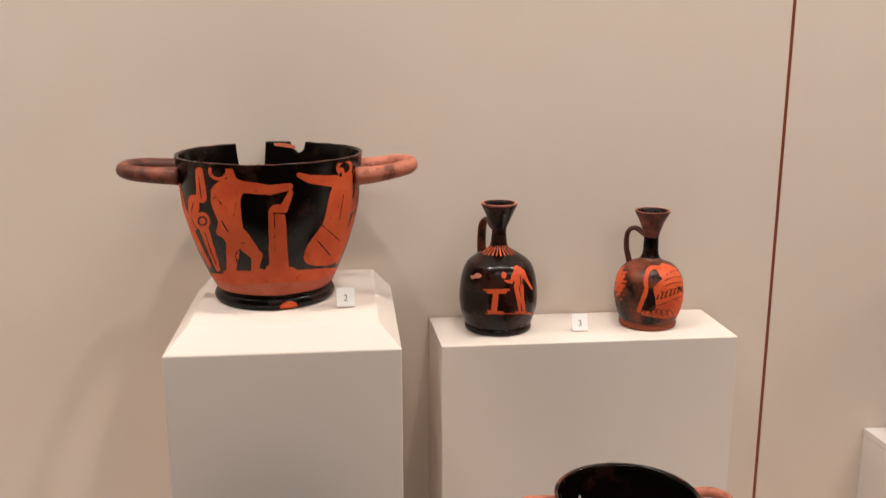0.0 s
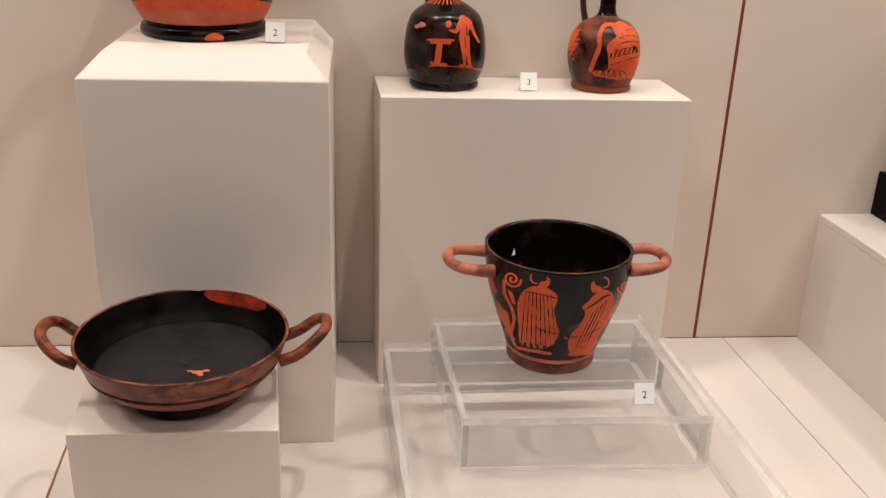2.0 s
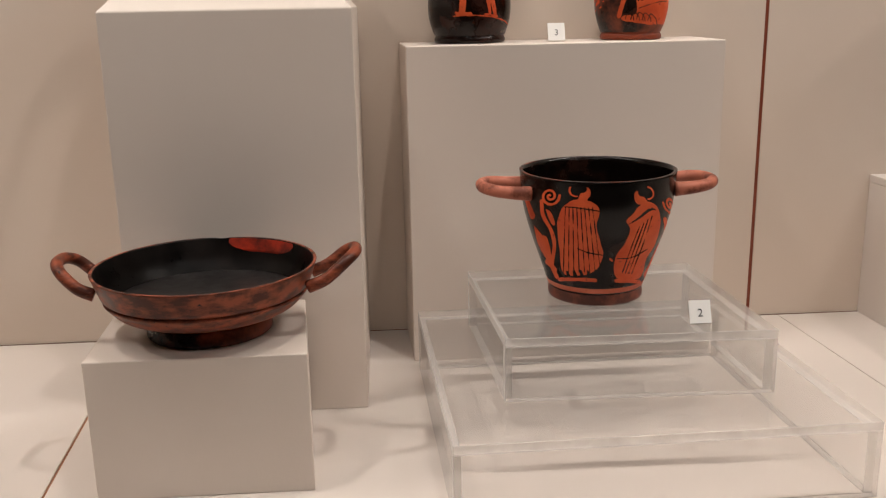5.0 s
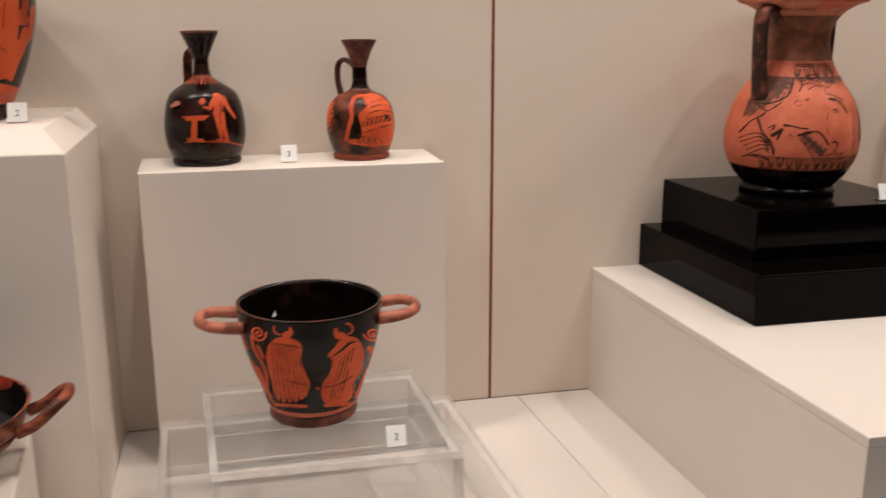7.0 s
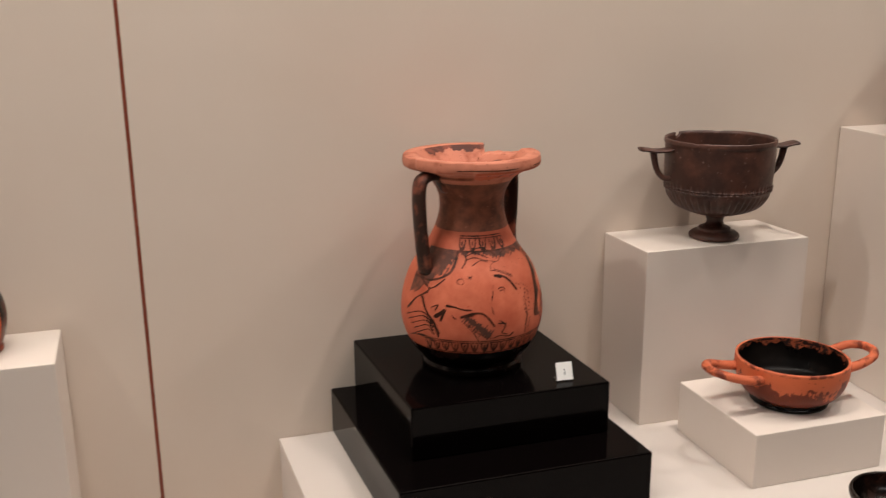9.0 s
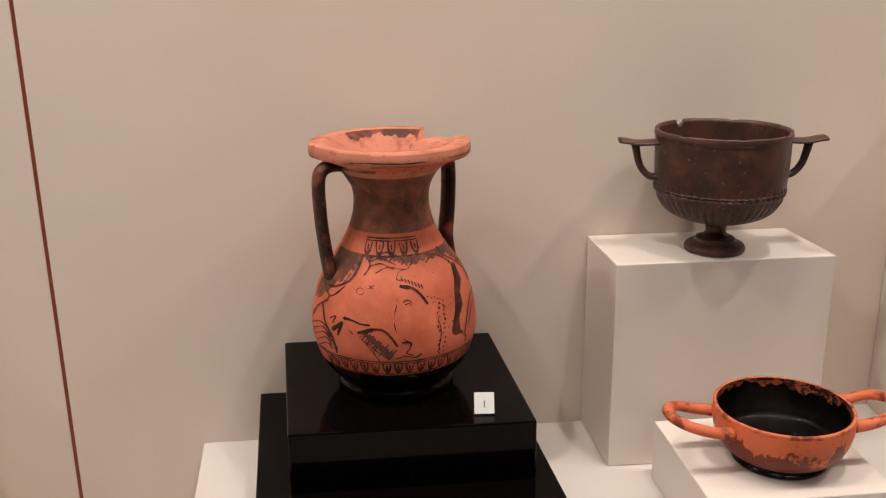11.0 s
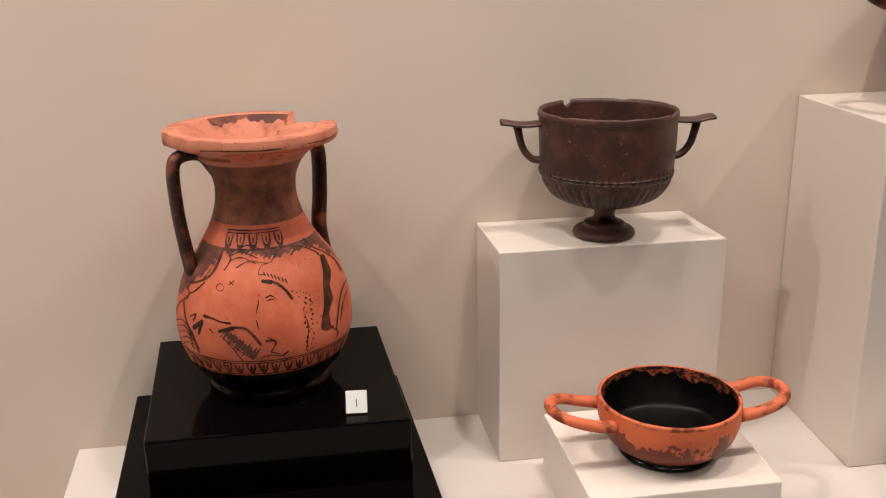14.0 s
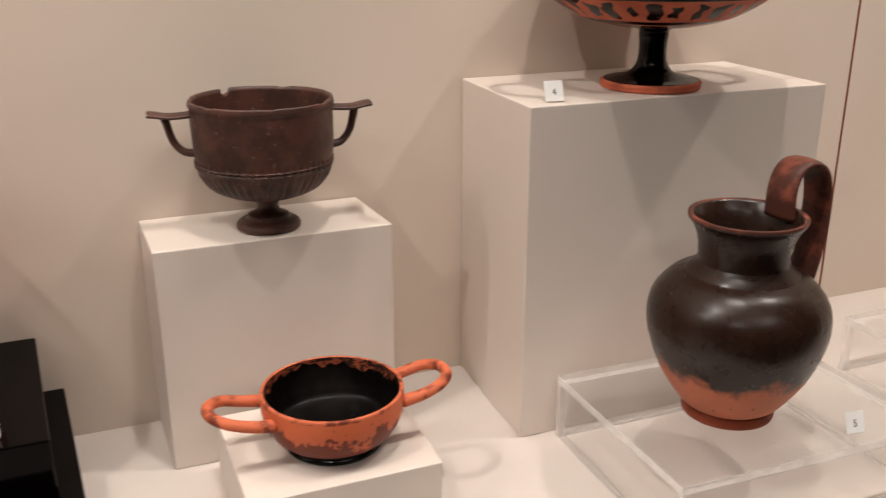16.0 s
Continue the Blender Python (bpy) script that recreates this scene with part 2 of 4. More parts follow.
def lathe(outer, inner, bands, inside, seg=128, steps=5, notch=None, wobble=None, rim=None):
    """A turned vessel: outer profile (radius, height) from foot to lip, inner profile from lip to bottom.
    bands: (upper height, material slot) from the foot up; notch(angle): height at which the lip is broken off."""
    bm = bmesh.new()
    out = smooth_line(outer, steps)
    back = smooth_line(inner, steps)
    rows = [(p, False) for p in out] + [(p, True) for p in back]
    rings = []
    for (r, z), within in rows:
        ring = []
        for k in range(seg):
            a = 2 * math.pi * k / seg
            rr = r * (wobble(a, z, within) if wobble else 1.0)
            zz = min(z, notch(a)) if notch else z
            ring.append(bm.verts.new((rr * math.cos(a), rr * math.sin(a), zz)))
        rings.append(ring)
    for k in range(len(rings) - 1):
        (r0, z0), w0 = rows[k]
        (r1, z1), w1 = rows[k + 1]
        slot = inside if (w0 or w1) else next((m for top, m in bands if (z0 + z1) / 2 <= top), bands[-1][1])
        if rim is not None and w1 and not w0:
            slot = rim
        for j in range(seg):
            f = bm.faces.new((rings[k][j], rings[k][(j + 1) % seg], rings[k + 1][(j + 1) % seg], rings[k + 1][j]))
            f.material_index = slot
    bm.faces.new(rings[0][::-1]).material_index = bands[0][1]
    bm.faces.new(rings[-1]).material_index = inside
    return bm


def sweep(points, width, height, sides=14, steps=6, taper=0.0, across=None):
    """A bent rod or strap of oval section along the points."""
    bm = bmesh.new()
    line = [Vector(p) for p in smooth_line(points, steps)]
    n = len(line)
    up = Vector((0, 0, 1))
    t0 = (line[1] - line[0]).normalized()
    side = Vector(across) if across else t0.cross(up)
    if side.length < 0.2:
        side = t0.cross(Vector((0, 1, 0)))
    side.normalize()
    rings = []
    for k, p in enumerate(line):
        t = (line[min(k + 1, n - 1)] - line[max(k - 1, 0)]).normalized()
        side = (side - t * side.dot(t)).normalized()
        nor = side.cross(t)
        flare = 1 + taper * abs(2 * k / (n - 1) - 1) ** 3
        rings.append([bm.verts.new(p + side * (math.cos(2 * math.pi * j / sides) * width / 2 * flare) + nor * (math.sin(2 * math.pi * j / sides) * height / 2 * flare))
                      for j in range(sides)])
    for k in range(n - 1):
        for j in range(sides):
            bm.faces.new((rings[k][j], rings[k][(j + 1) % sides], rings[k + 1][(j + 1) % sides], rings[k + 1][j]))
    bm.faces.new(rings[0][::-1])
    bm.faces.new(rings[-1])
    return bm


def turned(points, degrees):
    c, s = math.cos(radians(degrees)), math.sin(radians(degrees))
    return [(x * c - y * s, x * s + y * c, z) for x, y, z in points]


def loop_points(r, z, reach, wide, rise, degrees):
    """A horizontal loop handle that springs from two points of the wall."""
    w = wide / 2
    pts = [(r - 0.004, -w, z), (r + reach * 0.30, -w * 1.02, z + rise * 0.25), (r + reach * 0.70, -w * 0.92, z + rise * 0.72), (r + reach * 0.94, -w * 0.5, z + rise * 0.96),
           (r + reach, 0, z + rise), (r + reach * 0.94, w * 0.5, z + rise * 0.96), (r + reach * 0.70, w * 0.92, z + rise * 0.72), (r + reach * 0.30, w * 1.02, z + rise * 0.25), (r - 0.004, w, z)]
    return turned(pts, degrees)


# ---- the room and the case ----
WALL_Y, FLOOR_Z, BENCH_Z = 1.231, 0.7045, 0.897
FRONT_Y, LEFT_X, RIGHT_X = 0.42, -2.0, 3.6

tagged(finish("floor", block(-3.0, 5.2, -3.0, FRONT_Y - 0.002, -0.1, 0.0), ROOM_FLOOR), "dark polished floor of the dim museum room", "floor", kind="structure")
tagged(finish("ceiling", block(-3.0, 5.2, -3.0, WALL_Y + 0.2, 3.40, 3.5), ROOM), "plain dark ceiling of the museum room", "ceiling", kind="structure")
tagged(finish("wall_south", block(-3.0, 5.2, -3.12, -3.0, 0, 3.40), ROOM), "plain wall of the dim museum room", "wall", kind="structure")
tagged(finish("wall_west", block(-3.12, -3.0, -3.12, WALL_Y + 0.2, 0, 3.40), ROOM), "plain wall of the dim museum room", "wall", kind="structure")
tagged(finish("wall_east", block(5.2, 5.32, -3.12, WALL_Y + 0.2, 0, 3.40), ROOM), "plain wall of the dim museum room", "wall", kind="structure")
tagged(finish("case_header", block(-3.0, 5.2, FRONT_Y - 0.05, FRONT_Y, 2.62, 3.40), ROOM), "plain fascia above the display case opening", "fascia", kind="structure")
tagged(finish("case_base_panel", block(-3.0, 5.2, FRONT_Y - 0.05, FRONT_Y, 0, FLOOR_Z), ROOM), "plain panel under the display case", "panel", kind="structure")
tagged(finish("case_ceiling", block(LEFT_X, RIGHT_X, FRONT_Y, WALL_Y, 3.05, 3.11), WALL), "cream painted ceiling of the display case", "ceiling", kind="structure")
tagged(finish("case_wall_west", block(LEFT_X - 0.05, LEFT_X, FRONT_Y, WALL_Y, 0, 3.12), WALL), "cream painted end wall of the display case", "wall", kind="structure")
tagged(finish("case_wall_east", block(RIGHT_X, RIGHT_X + 0.05, FRONT_Y, WALL_Y, 0, 3.12), WALL), "cream painted end wall of the display case", "wall", kind="structure")

# back wall: panels with narrow open joints that show the brown batten behind
wall_north = tagged(finish("wall_north", block(-3.0, 5.2, WALL_Y + 0.012, WALL_Y + 0.2, 0, 3.40), GAP), "cream painted panelled back wall of the display case with thin brown joints", "wall", kind="structure")
JOINT = 0.0044
EDGES = (LEFT_X, 0.8040, 2.4135, RIGHT_X)
for a, b in zip(EDGES, EDGES[1:]):
    part("panel", block(a + (JOINT / 2 if a > LEFT_X else 0), b - (JOINT / 2 if b < RIGHT_X else 0), WALL_Y, WALL_Y + 0.0115, FLOOR_Z, 3.05, 0.0008), WALL, wall_north)
for x in EDGES[1:3]:
    part("joint_strip", block(x - JOINT / 2 + 0.0001, x + JOINT / 2 - 0.0001, WALL_Y + 0.0009, WALL_Y + 0.0115, FLOOR_Z, 3.05), GAP, wall_north)

# case floor: boards with fine joints
case_floor = tagged(finish("case_floor", block(LEFT_X, RIGHT_X, FRONT_Y, WALL_Y, FLOOR_Z - 0.04, FLOOR_Z - 0.010), GAP), "white painted boards of the display case floor", "floor", kind="structure")


def skew(x, y):
    return x + (WALL_Y - y) * 0.062


def board(x0, x1, gap0, gap1, z0, z1):
    y0, y1 = FRONT_Y + 0.001, WALL_Y - 0.001
    return prism(((skew(x0, y0) + gap0, y0), (skew(x1, y0) - gap1, y0), (skew(x1, y1) - gap1, y1), (skew(x0, y1) + gap0, y1)), z0, z1, 0.0005)


part("board", board(LEFT_X - 0.05, -0.031, 0.06, 0.0014, FLOOR_Z - 0.0098, FLOOR_Z), BENCH, case_floor)
part("board", board(-0.031, 0.846, 0.0014, 0.0005, FLOOR_Z - 0.0098, FLOOR_Z), BENCH, case_floor)
part("board", board(0.846, RIGHT_X - 0.06, 0.0005, 0.0, FLOOR_Z - 0.0098, FLOOR_Z), BENCH, case_floor)

part("joint_strip", prism(((skew(-0.031, FRONT_Y) - 0.0013, FRONT_Y + 0.001), (skew(-0.031, FRONT_Y) + 0.0013, FRONT_Y + 0.001), (skew(-0.031, WALL_Y) + 0.0013, WALL_Y - 0.001), (skew(-0.031, WALL_Y) - 0.0013, WALL_Y - 0.001)), FLOOR_Z - 0.0098, FLOOR_Z - 0.0012, 0), painted("joint_tan", (0.30, 0.14, 0.07), 0.6, 0.2), case_floor)

# long white bench
bench = thing("display_bench", (0, 0, 0), "long white painted bench along the back wall of the case", "bench")
BF = 0.642
part("body", prism(((0.990, BF), (RIGHT_X - 0.002, BF), (RIGHT_X - 0.002, WALL_Y - 0.0005), (0.959, WALL_Y - 0.0005)), FLOOR_Z + 0.0002, BENCH_Z - 0.0102, 0.0008), BENCH, bench)
part("top", prism(((0.9895, BF - 0.0006), (1.843, BF - 0.0006), (1.858, WALL_Y - 0.0005), (0.9585, WALL_Y - 0.0005)), BENCH_Z - 0.010, BENCH_Z, 0.001), BENCH, bench)
part("top", prism(((1.844, BF - 0.0006), (RIGHT_X - 0.002, BF - 0.0006), (RIGHT_X - 0.002, WALL_Y - 0.0005), (1.859, WALL_Y - 0.0005)), BENCH_Z - 0.010, BENCH_Z, 0.001), BENCH, bench)

# ---- plinths ----
A_TOP, B_TOP, D_TOP, E1_TOP, E2_TOP, N_TOP, M_TOP, F_TOP, G_TOP, H_TOP, I_TOP = 1.150, 1.082, 0.836, 0.838, 0.776, 0.960, 1.025, 1.143, 0.967, 1.274, 0.972
BACK = WALL_Y - 0.0012


def chamfered_plinth():
    x0, x1, y0, y1, edge, run = 0.041, 0.286, 0.982, BACK, 1.126, 0.023
    bm = bmesh.new()
    rows = []
    for z, d in ((FLOOR_Z + 0.0002, 0.0), (edge, 0.0), (A_TOP, run)):
        rows.append([bm.verts.new(p) for p in ((x0 + d, y0 + d, z), (x1 - d, y0 + d, z), (x1 - d, y1, z), (x0 + d, y1, z))])
    bm.faces.new(rows[0][::-1])
    bm.faces.new(rows[-1])
    for a, b in zip(rows, rows[1:]):
        for k in range(4):
            bm.faces.new((a[k], a[(k + 1) % 4], b[(k + 1) % 4], b[k]))
    bmesh.ops.bevel(bm, geom=bm.edges[:], offset=0.0012, segments=2, affect="EDGES", profile=0.5)
    return bm


tagged(finish("plinth", chamfered_plinth(), WHITE), "tall white painted plinth with sloping top edges", "plinth")
tagged(finish("plinth", prism(((0.341, 1.112), (0.709, 1.112), (0.706, BACK), (0.336, BACK)), FLOOR_Z + 0.0002, B_TOP), WHITE), "wide white painted plinth standing against the back wall", "plinth")
tagged(finish("plinth", prism(((0.047, 0.807), (0.2400, 0.807), (0.2262, 0.965), (0.040, 0.965)), FLOOR_Z + 0.0002, D_TOP), WHITE), "small white painted plinth before the taller one", "plinth")
tagged(finish("plinth", prism(((1.433, 1.115), (1.682, 1.115), (1.676, BACK), (1.430, BACK)), BENCH_Z + 0.0002, F_TOP), WHITE), "white painted plinth on the bench under a footed cup", "plinth")
tagged(finish("plinth", prism(((1.477, 0.920), (1.661, 0.920), (1.668, 1.088), (1.476, 1.088)), BENCH_Z + 0.0002, G_TOP), WHITE), "low white painted plinth on the bench under a shallow cup", "plinth")
tagged(finish("plinth", prism(((1.803, 1.036), (2.182, 1.036), (2.190, BACK), (1.812, BACK)), BENCH_Z + 0.0002, H_TOP), WHITE), "large white painted plinth on the bench against the wall", "plinth")

tagged(finish("black_step", prism(((1.049, 0.934), (1.349, 0.934), (1.332, BACK), (1.031, BACK)), BENCH_Z + 0.0002, N_TOP, 0.002), LACQUER), "wide glossy black lacquered base block on the bench", "plinth")
tagged(finish("black_step", prism(((1.080, 0.996), (1.324, 0.996), (1.311, BACK), (1.064, BACK)), N_TOP + 0.0002, M_TOP, 0.002), LACQUER), "glossy black lacquered block stacked on a wider one", "plinth")


def riser(corners, z0, z1, label, thick=0.008):
    """A clear acrylic table: a top sheet over four upright sheets."""
    cx, cy = sum(c[0] for c in corners) / 4, sum(c[1] for c in corners) / 4
    ob = thing("acrylic_riser", (cx, cy, z0), label, "display riser")
    pts = [(x - cx, y - cy) for x, y in corners]
    h = z1 - z0
    part("top_sheet", sheet_of(prism(pts, h - thick, h, 0.0006)), [ACRYLIC, SAWN], ob)

    def along(a, b, d):
        v = Vector((b[0] - a[0], b[1] - a[1]))
        return (a[0] + v.x / v.length * d, a[1] + v.y / v.length * d)

    for k in range(4):
        a, b = pts[k], pts[(k + 1) % 4]
        c, d = pts[(k + 2) % 4], pts[(k + 3) % 4]
        inset = 0.0 if k % 2 == 0 else thick + 0.0003
        a1, b1 = along(a, b, inset), along(b, a, inset)
        a2, b2 = along(a, d, thick), along(b, c, thick)
        if inset:
            a2, b2 = along(a2, b2, inset), along(b2, a2, inset)
        part("side_sheet", sheet_of(prism((a1, b1, b2, a2), 0.0003, h - thick - 0.0003, 0.0006)), [ACRYLIC, SAWN], ob)
    return ob


riser(((0.360, 0.738), (0.730, 0.745), (0.709, 1.096), (0.346, 1.091)), FLOOR_Z, E2_TOP, "wide clear acrylic display riser on the case floor")
riser(((0.414, 0.818), (0.662, 0.813), (0.651, 1.040), (0.401, 1.038)), E2_TOP + 0.0003, E1_TOP, "small clear acrylic riser stacked on a wider one")
riser(((1.841, 0.792), (2.150, 0.786), (2.140, 1.024), (1.843, 1.028)), BENCH_Z, I_TOP, "clear acrylic display riser under a black jug")
riser(((2.262, 0.800), (2.560, 0.800), (2.560, 1.035), (2.265, 1.035)), BENCH_Z, I_TOP, "empty-looking clear acrylic riser on the bench")

# ---- vessels ----


def skyphos_large():
    def notch(a):
        d = math.degrees(a) % 360
        if 98.0 < d < 117.0:
            return 0.138 + 0.0012 * math.sin(d * 1.3)
        if 69.0 < d < 79.0:
            return 0.152 + 0.0014 * abs(d - 74.0)
        return 0.1665 + 0.0006 * math.sin(5 * a) + 0.0003 * math.sin(23 * a)
    ob = thing("skyphos", (0.1470, 1.1215, A_TOP + 0.0003), "large red-figure drinking cup with chipped rim on a white plinth", "vase")
    outer = [(0.058, 0.0), (0.0665, 0.0015), (0.0685, 0.006), (0.0665, 0.0115), (0.063, 0.0145), (0.0665, 0.0185), (0.0760, 0.0375), (0.0878, 0.068), (0.0978, 0.106), (0.1016, 0.143), (0.1035, 0.160), (0.1040, 0.1665)]
    inner = [(0.1005, 0.1665), (0.0985, 0.150), (0.0940, 0.106), (0.0838, 0.068), (0.0700, 0.036), (0.040, 0.022), (0.004, 0.020)]
    part("bowl", lathe(outer, inner, ((0.0165, 0), (0.034, 1), (0.3, 0)), 0, 256, 6, notch, rim=2), [GLAZE, CLAY, GLAZE_WORN], ob, smooth=True)
    part("handle", sweep(loop_points(0.1000, 0.146, 0.060, 0.070, 0.004, 180), 0.0165, 0.0165, taper=0.25), HANDLE_DARK, ob, "mottled dark loop handle", True)
    part("handle", sweep(loop_points(0.1000, 0.143, 0.059, 0.074, 0.008, 0), 0.0165, 0.0165, taper=0.25), HANDLE, ob, "worn reddish loop handle", True)
    return ob, outer


def lekythos_black():
    ob = thing("lekythos", (0.4196, 1.1810, B_TOP + 0.0003), "squat black-glazed oil flask with a red-figure scene", "vase")
    outer = [(0.038, 0.0), (0.0415, 0.001), (0.042, 0.005), (0.0405, 0.0085), (0.0425, 0.0105), (0.0478, 0.0268), (0.0491, 0.0452), (0.0462, 0.0690), (0.0396, 0.0853), (0.0271, 0.0953), (0.0144, 0.1030), (0.0104, 0.1095), (0.0091, 0.1212), (0.0094, 0.1290), (0.0128, 0.1370), (0.0190, 0.1510), (0.0222, 0.1575), (0.0224, 0.1605)]
    inner = [(0.0195, 0.1605), (0.0150, 0.1480), (0.0085, 0.1340), (0.006, 0.120), (0.003, 0.118)]
    part("body", lathe(outer, inner, ((0.1583, 0), (0.3, 1)), 0, 128, 5, rim=2), [GLAZE_BROWN, HANDLE_DARK, HANDLE], ob, smooth=True)
    part("handle", sweep(turned([(0.008, 0, 0.128), (0.020, 0, 0.137), (0.031, 0, 0.130), (0.034, 0, 0.112), (0.033, 0, 0.088)], 121), 0.013, 0.006, taper=0.1), GLAZE_WORN, ob, smooth=True)
    return ob, outer


def lekythos_red():
    ob = thing("lekythos", (0.6136, 1.1762, B_TOP + 0.0003), "small oil flask with red bird on brown-black body", "vase")
    outer = [(0.033, 0.0), (0.0358, 0.001), (0.0362, 0.005), (0.0345, 0.0078), (0.0362, 0.0100), (0.0408, 0.0234), (0.0436, 0.0419), (0.0401, 0.0641), (0.0300, 0.0780), (0.0150, 0.0850), (0.0100, 0.0935), (0.0094, 0.1060), (0.0096, 0.1168), (0.0150, 0.1330), (0.0212, 0.1450), (0.0222, 0.1482)]
    inner = [(0.0195, 0.1480), (0.0145, 0.1360), (0.0080, 0.1220), (0.006, 0.110), (0.003, 0.108)]
    part("body", lathe(outer, inner, ((0.0088, 2), (0.088, 0), (0.1140, 3), (0.3, 1)), 3, 128, 5, rim=4), [GLAZE_WORN, HANDLE_DARK, JUG_FOOT, GLAZE, HANDLE], ob, smooth=True)
    part("handle", sweep(turned([(0.008, 0, 0.116), (0.021, 0, 0.123), (0.0310, 0, 0.117), (0.0325, 0, 0.098), (0.0275, 0, 0.0775)], 142), 0.011, 0.006, taper=0.1), HANDLE_DARK, ob, smooth=True)
    return ob, outer


def kylix():
    ob = thing("kylix", (0.1442, 0.8833, D_TOP + 0.0003), "wide shallow brown and black wine cup on a low plinth", "vase", turn=0)
    outer = [(0.052, 0.0), (0.0570, 0.001), (0.0575, 0.006), (0.0555, 0.0125), (0.0530, 0.0160), (0.066, 0.0190), (0.0815, 0.0255), (0.0905, 0.0345), (0.0928, 0.0378), (0.0908, 0.0396), (0.0942, 0.0425), (0.0985, 0.0540), (0.1020, 0.0640)]
    inner = [(0.0990, 0.0640), (0.0965, 0.0560), (0.0925, 0.0440), (0.0872, 0.0345), (0.0862, 0.0331), (0.0845, 0.0327), (0.045, 0.0320), (0.006, 0.0314)]
    part("bowl", lathe(outer, inner, ((0.0165, 1), (0.3, 0)), 2, 192, 6, rim=3), [KYLIX_SKIN, GLAZE_WORN, KYLIX_IN, RIM_WORN], ob, smooth=True)
    part("tondo", lathe([(0.0845, 0.0325), (0.0852, 0.0329), (0.0846, 0.0333)], [(0.0838, 0.0334), (0.0600, 0.0331), (0.0130, 0.0328), (0.0075, 0.0322), (0.003, 0.0318)], ((0.3, 0),), 0, 128, 3), KYLIX_FLOOR_SHEEN, ob, "black floor of the bowl with its grey sheen painted on", True)
    part("handle", sweep(loop_points(0.0990, 0.045, 0.032, 0.054, 0.026, 180), 0.0112, 0.0108, taper=0.12), KYLIX_SKIN, ob, smooth=True)
    part("handle", sweep(loop_points(0.0990, 0.045, 0.040, 0.052, 0.027, 0), 0.0112, 0.0108, taper=0.12), KYLIX_SKIN, ob, smooth=True)
    return ob, outer


def skyphos_small():
    ob = thing("skyphos", (0.5228, 0.9427, E1_TOP + 0.0003), "red-figure drinking cup with two loop handles on clear acrylic", "vase")
    outer = [(0.042, 0.0), (0.0465, 0.001), (0.0475, 0.005), (0.0468, 0.0095), (0.0462, 0.0110), (0.0485, 0.0150), (0.0535, 0.0300), (0.0603, 0.0495), (0.0685, 0.0740), (0.0742, 0.0980), (0.0762, 0.1180), (0.0772, 0.1290)]
    inner = [(0.0740, 0.1290), (0.0712, 0.0980), (0.0652, 0.0740), (0.0568, 0.0495), (0.046, 0.022), (0.004, 0.016)]
    part("bowl", lathe(outer, inner, ((0.0115, 2), (0.0135, 0), (0.0180, 1), (0.3, 0)), 0, 192, 6, rim=3), [GLAZE, CLAY, HANDLE_DARK, GLAZE_WORN], ob, smooth=True)
    for deg, reach in ((180, 0.041), (0, 0.040)):
        part("handle", sweep(loop_points(0.0745, 0.1110, reach, 0.054, 0.004, deg), 0.0115, 0.0115, taper=0.25), HANDLE, ob, smooth=True)
    return ob, outer


def pelike():
    def notch(a):
        d = math.degrees(a) % 360
        edge = 0.0006 * math.sin(17 * a) + 0.0004 * math.sin(41 * a)
        if 8 < d < 60:
            return 0.2520 + edge + 0.0016 * math.sin(a * 4)
        return 0.2622 + edge * 0.4

    def broken(a, z, within):
        d = math.degrees(a) % 360
        if within or z < 0.2405 or not 192 < d < 254:
            return 1.0
        return 0.940 + 0.016 * math.sin(13 * a) + 0.008 * math.sin(31 * a + 1)
    ob = thing("pelike", (1.1912, 1.1145, M_TOP + 0.0003), "red-figure storage jar with broken flat lip on black steps", "vase")
    outer = [(0.054, 0.0), (0.0600, 0.001), (0.0610, 0.006), (0.0590, 0.0110), (0.0615, 0.0140), (0.0745, 0.0300), (0.0843, 0.0553), (0.0853, 0.0784), (0.0810, 0.1009), (0.0725, 0.1231), (0.0580, 0.1440), (0.0461, 0.1640), (0.0390, 0.1860), (0.0385, 0.2050), (0.0435, 0.2190), (0.0520, 0.2300), (0.0660, 0.2390), (0.0770, 0.2425), (0.0800, 0.2445), (0.0808, 0.2495), (0.0796, 0.2555)]
    inner = [(0.0660, 0.2560), (0.0540, 0.2450), (0.0420, 0.2280), (0.0350, 0.2050), (0.034, 0.180), (0.004, 0.176)]
    outer, inner = [(r * 1.018, z * 1.025) for r, z in outer], [(r * 1.012, z * 1.025) for r, z in inner]
    part("body", lathe(outer, inner, ((0.0390, 0), (0.150, 1), (0.1740, 1), (0.2330, 2), (0.3, 3)), 3, 256, 6, notch, broken), [GLAZE, CLAY, NECK, PALE], ob, smooth=True)
    for deg, close in ((200, 1.0), (27, 0.91)):
        part("handle", sweep(turned([(r * close, y, z) for r, y, z in ((0.036, 0, 0.2220), (0.050, 0, 0.2395), (0.0690, 0, 0.2400), (0.0770, 0, 0.2280), (0.0765, 0, 0.1880), (0.0730, 0, 0.1540), (0.0690 / close, 0, 0.1270))], deg), 0.023, 0.0120, taper=0.15), HANDLE_SMOKE, ob, "smoke-blackened strap handle", True)
    return ob, outer


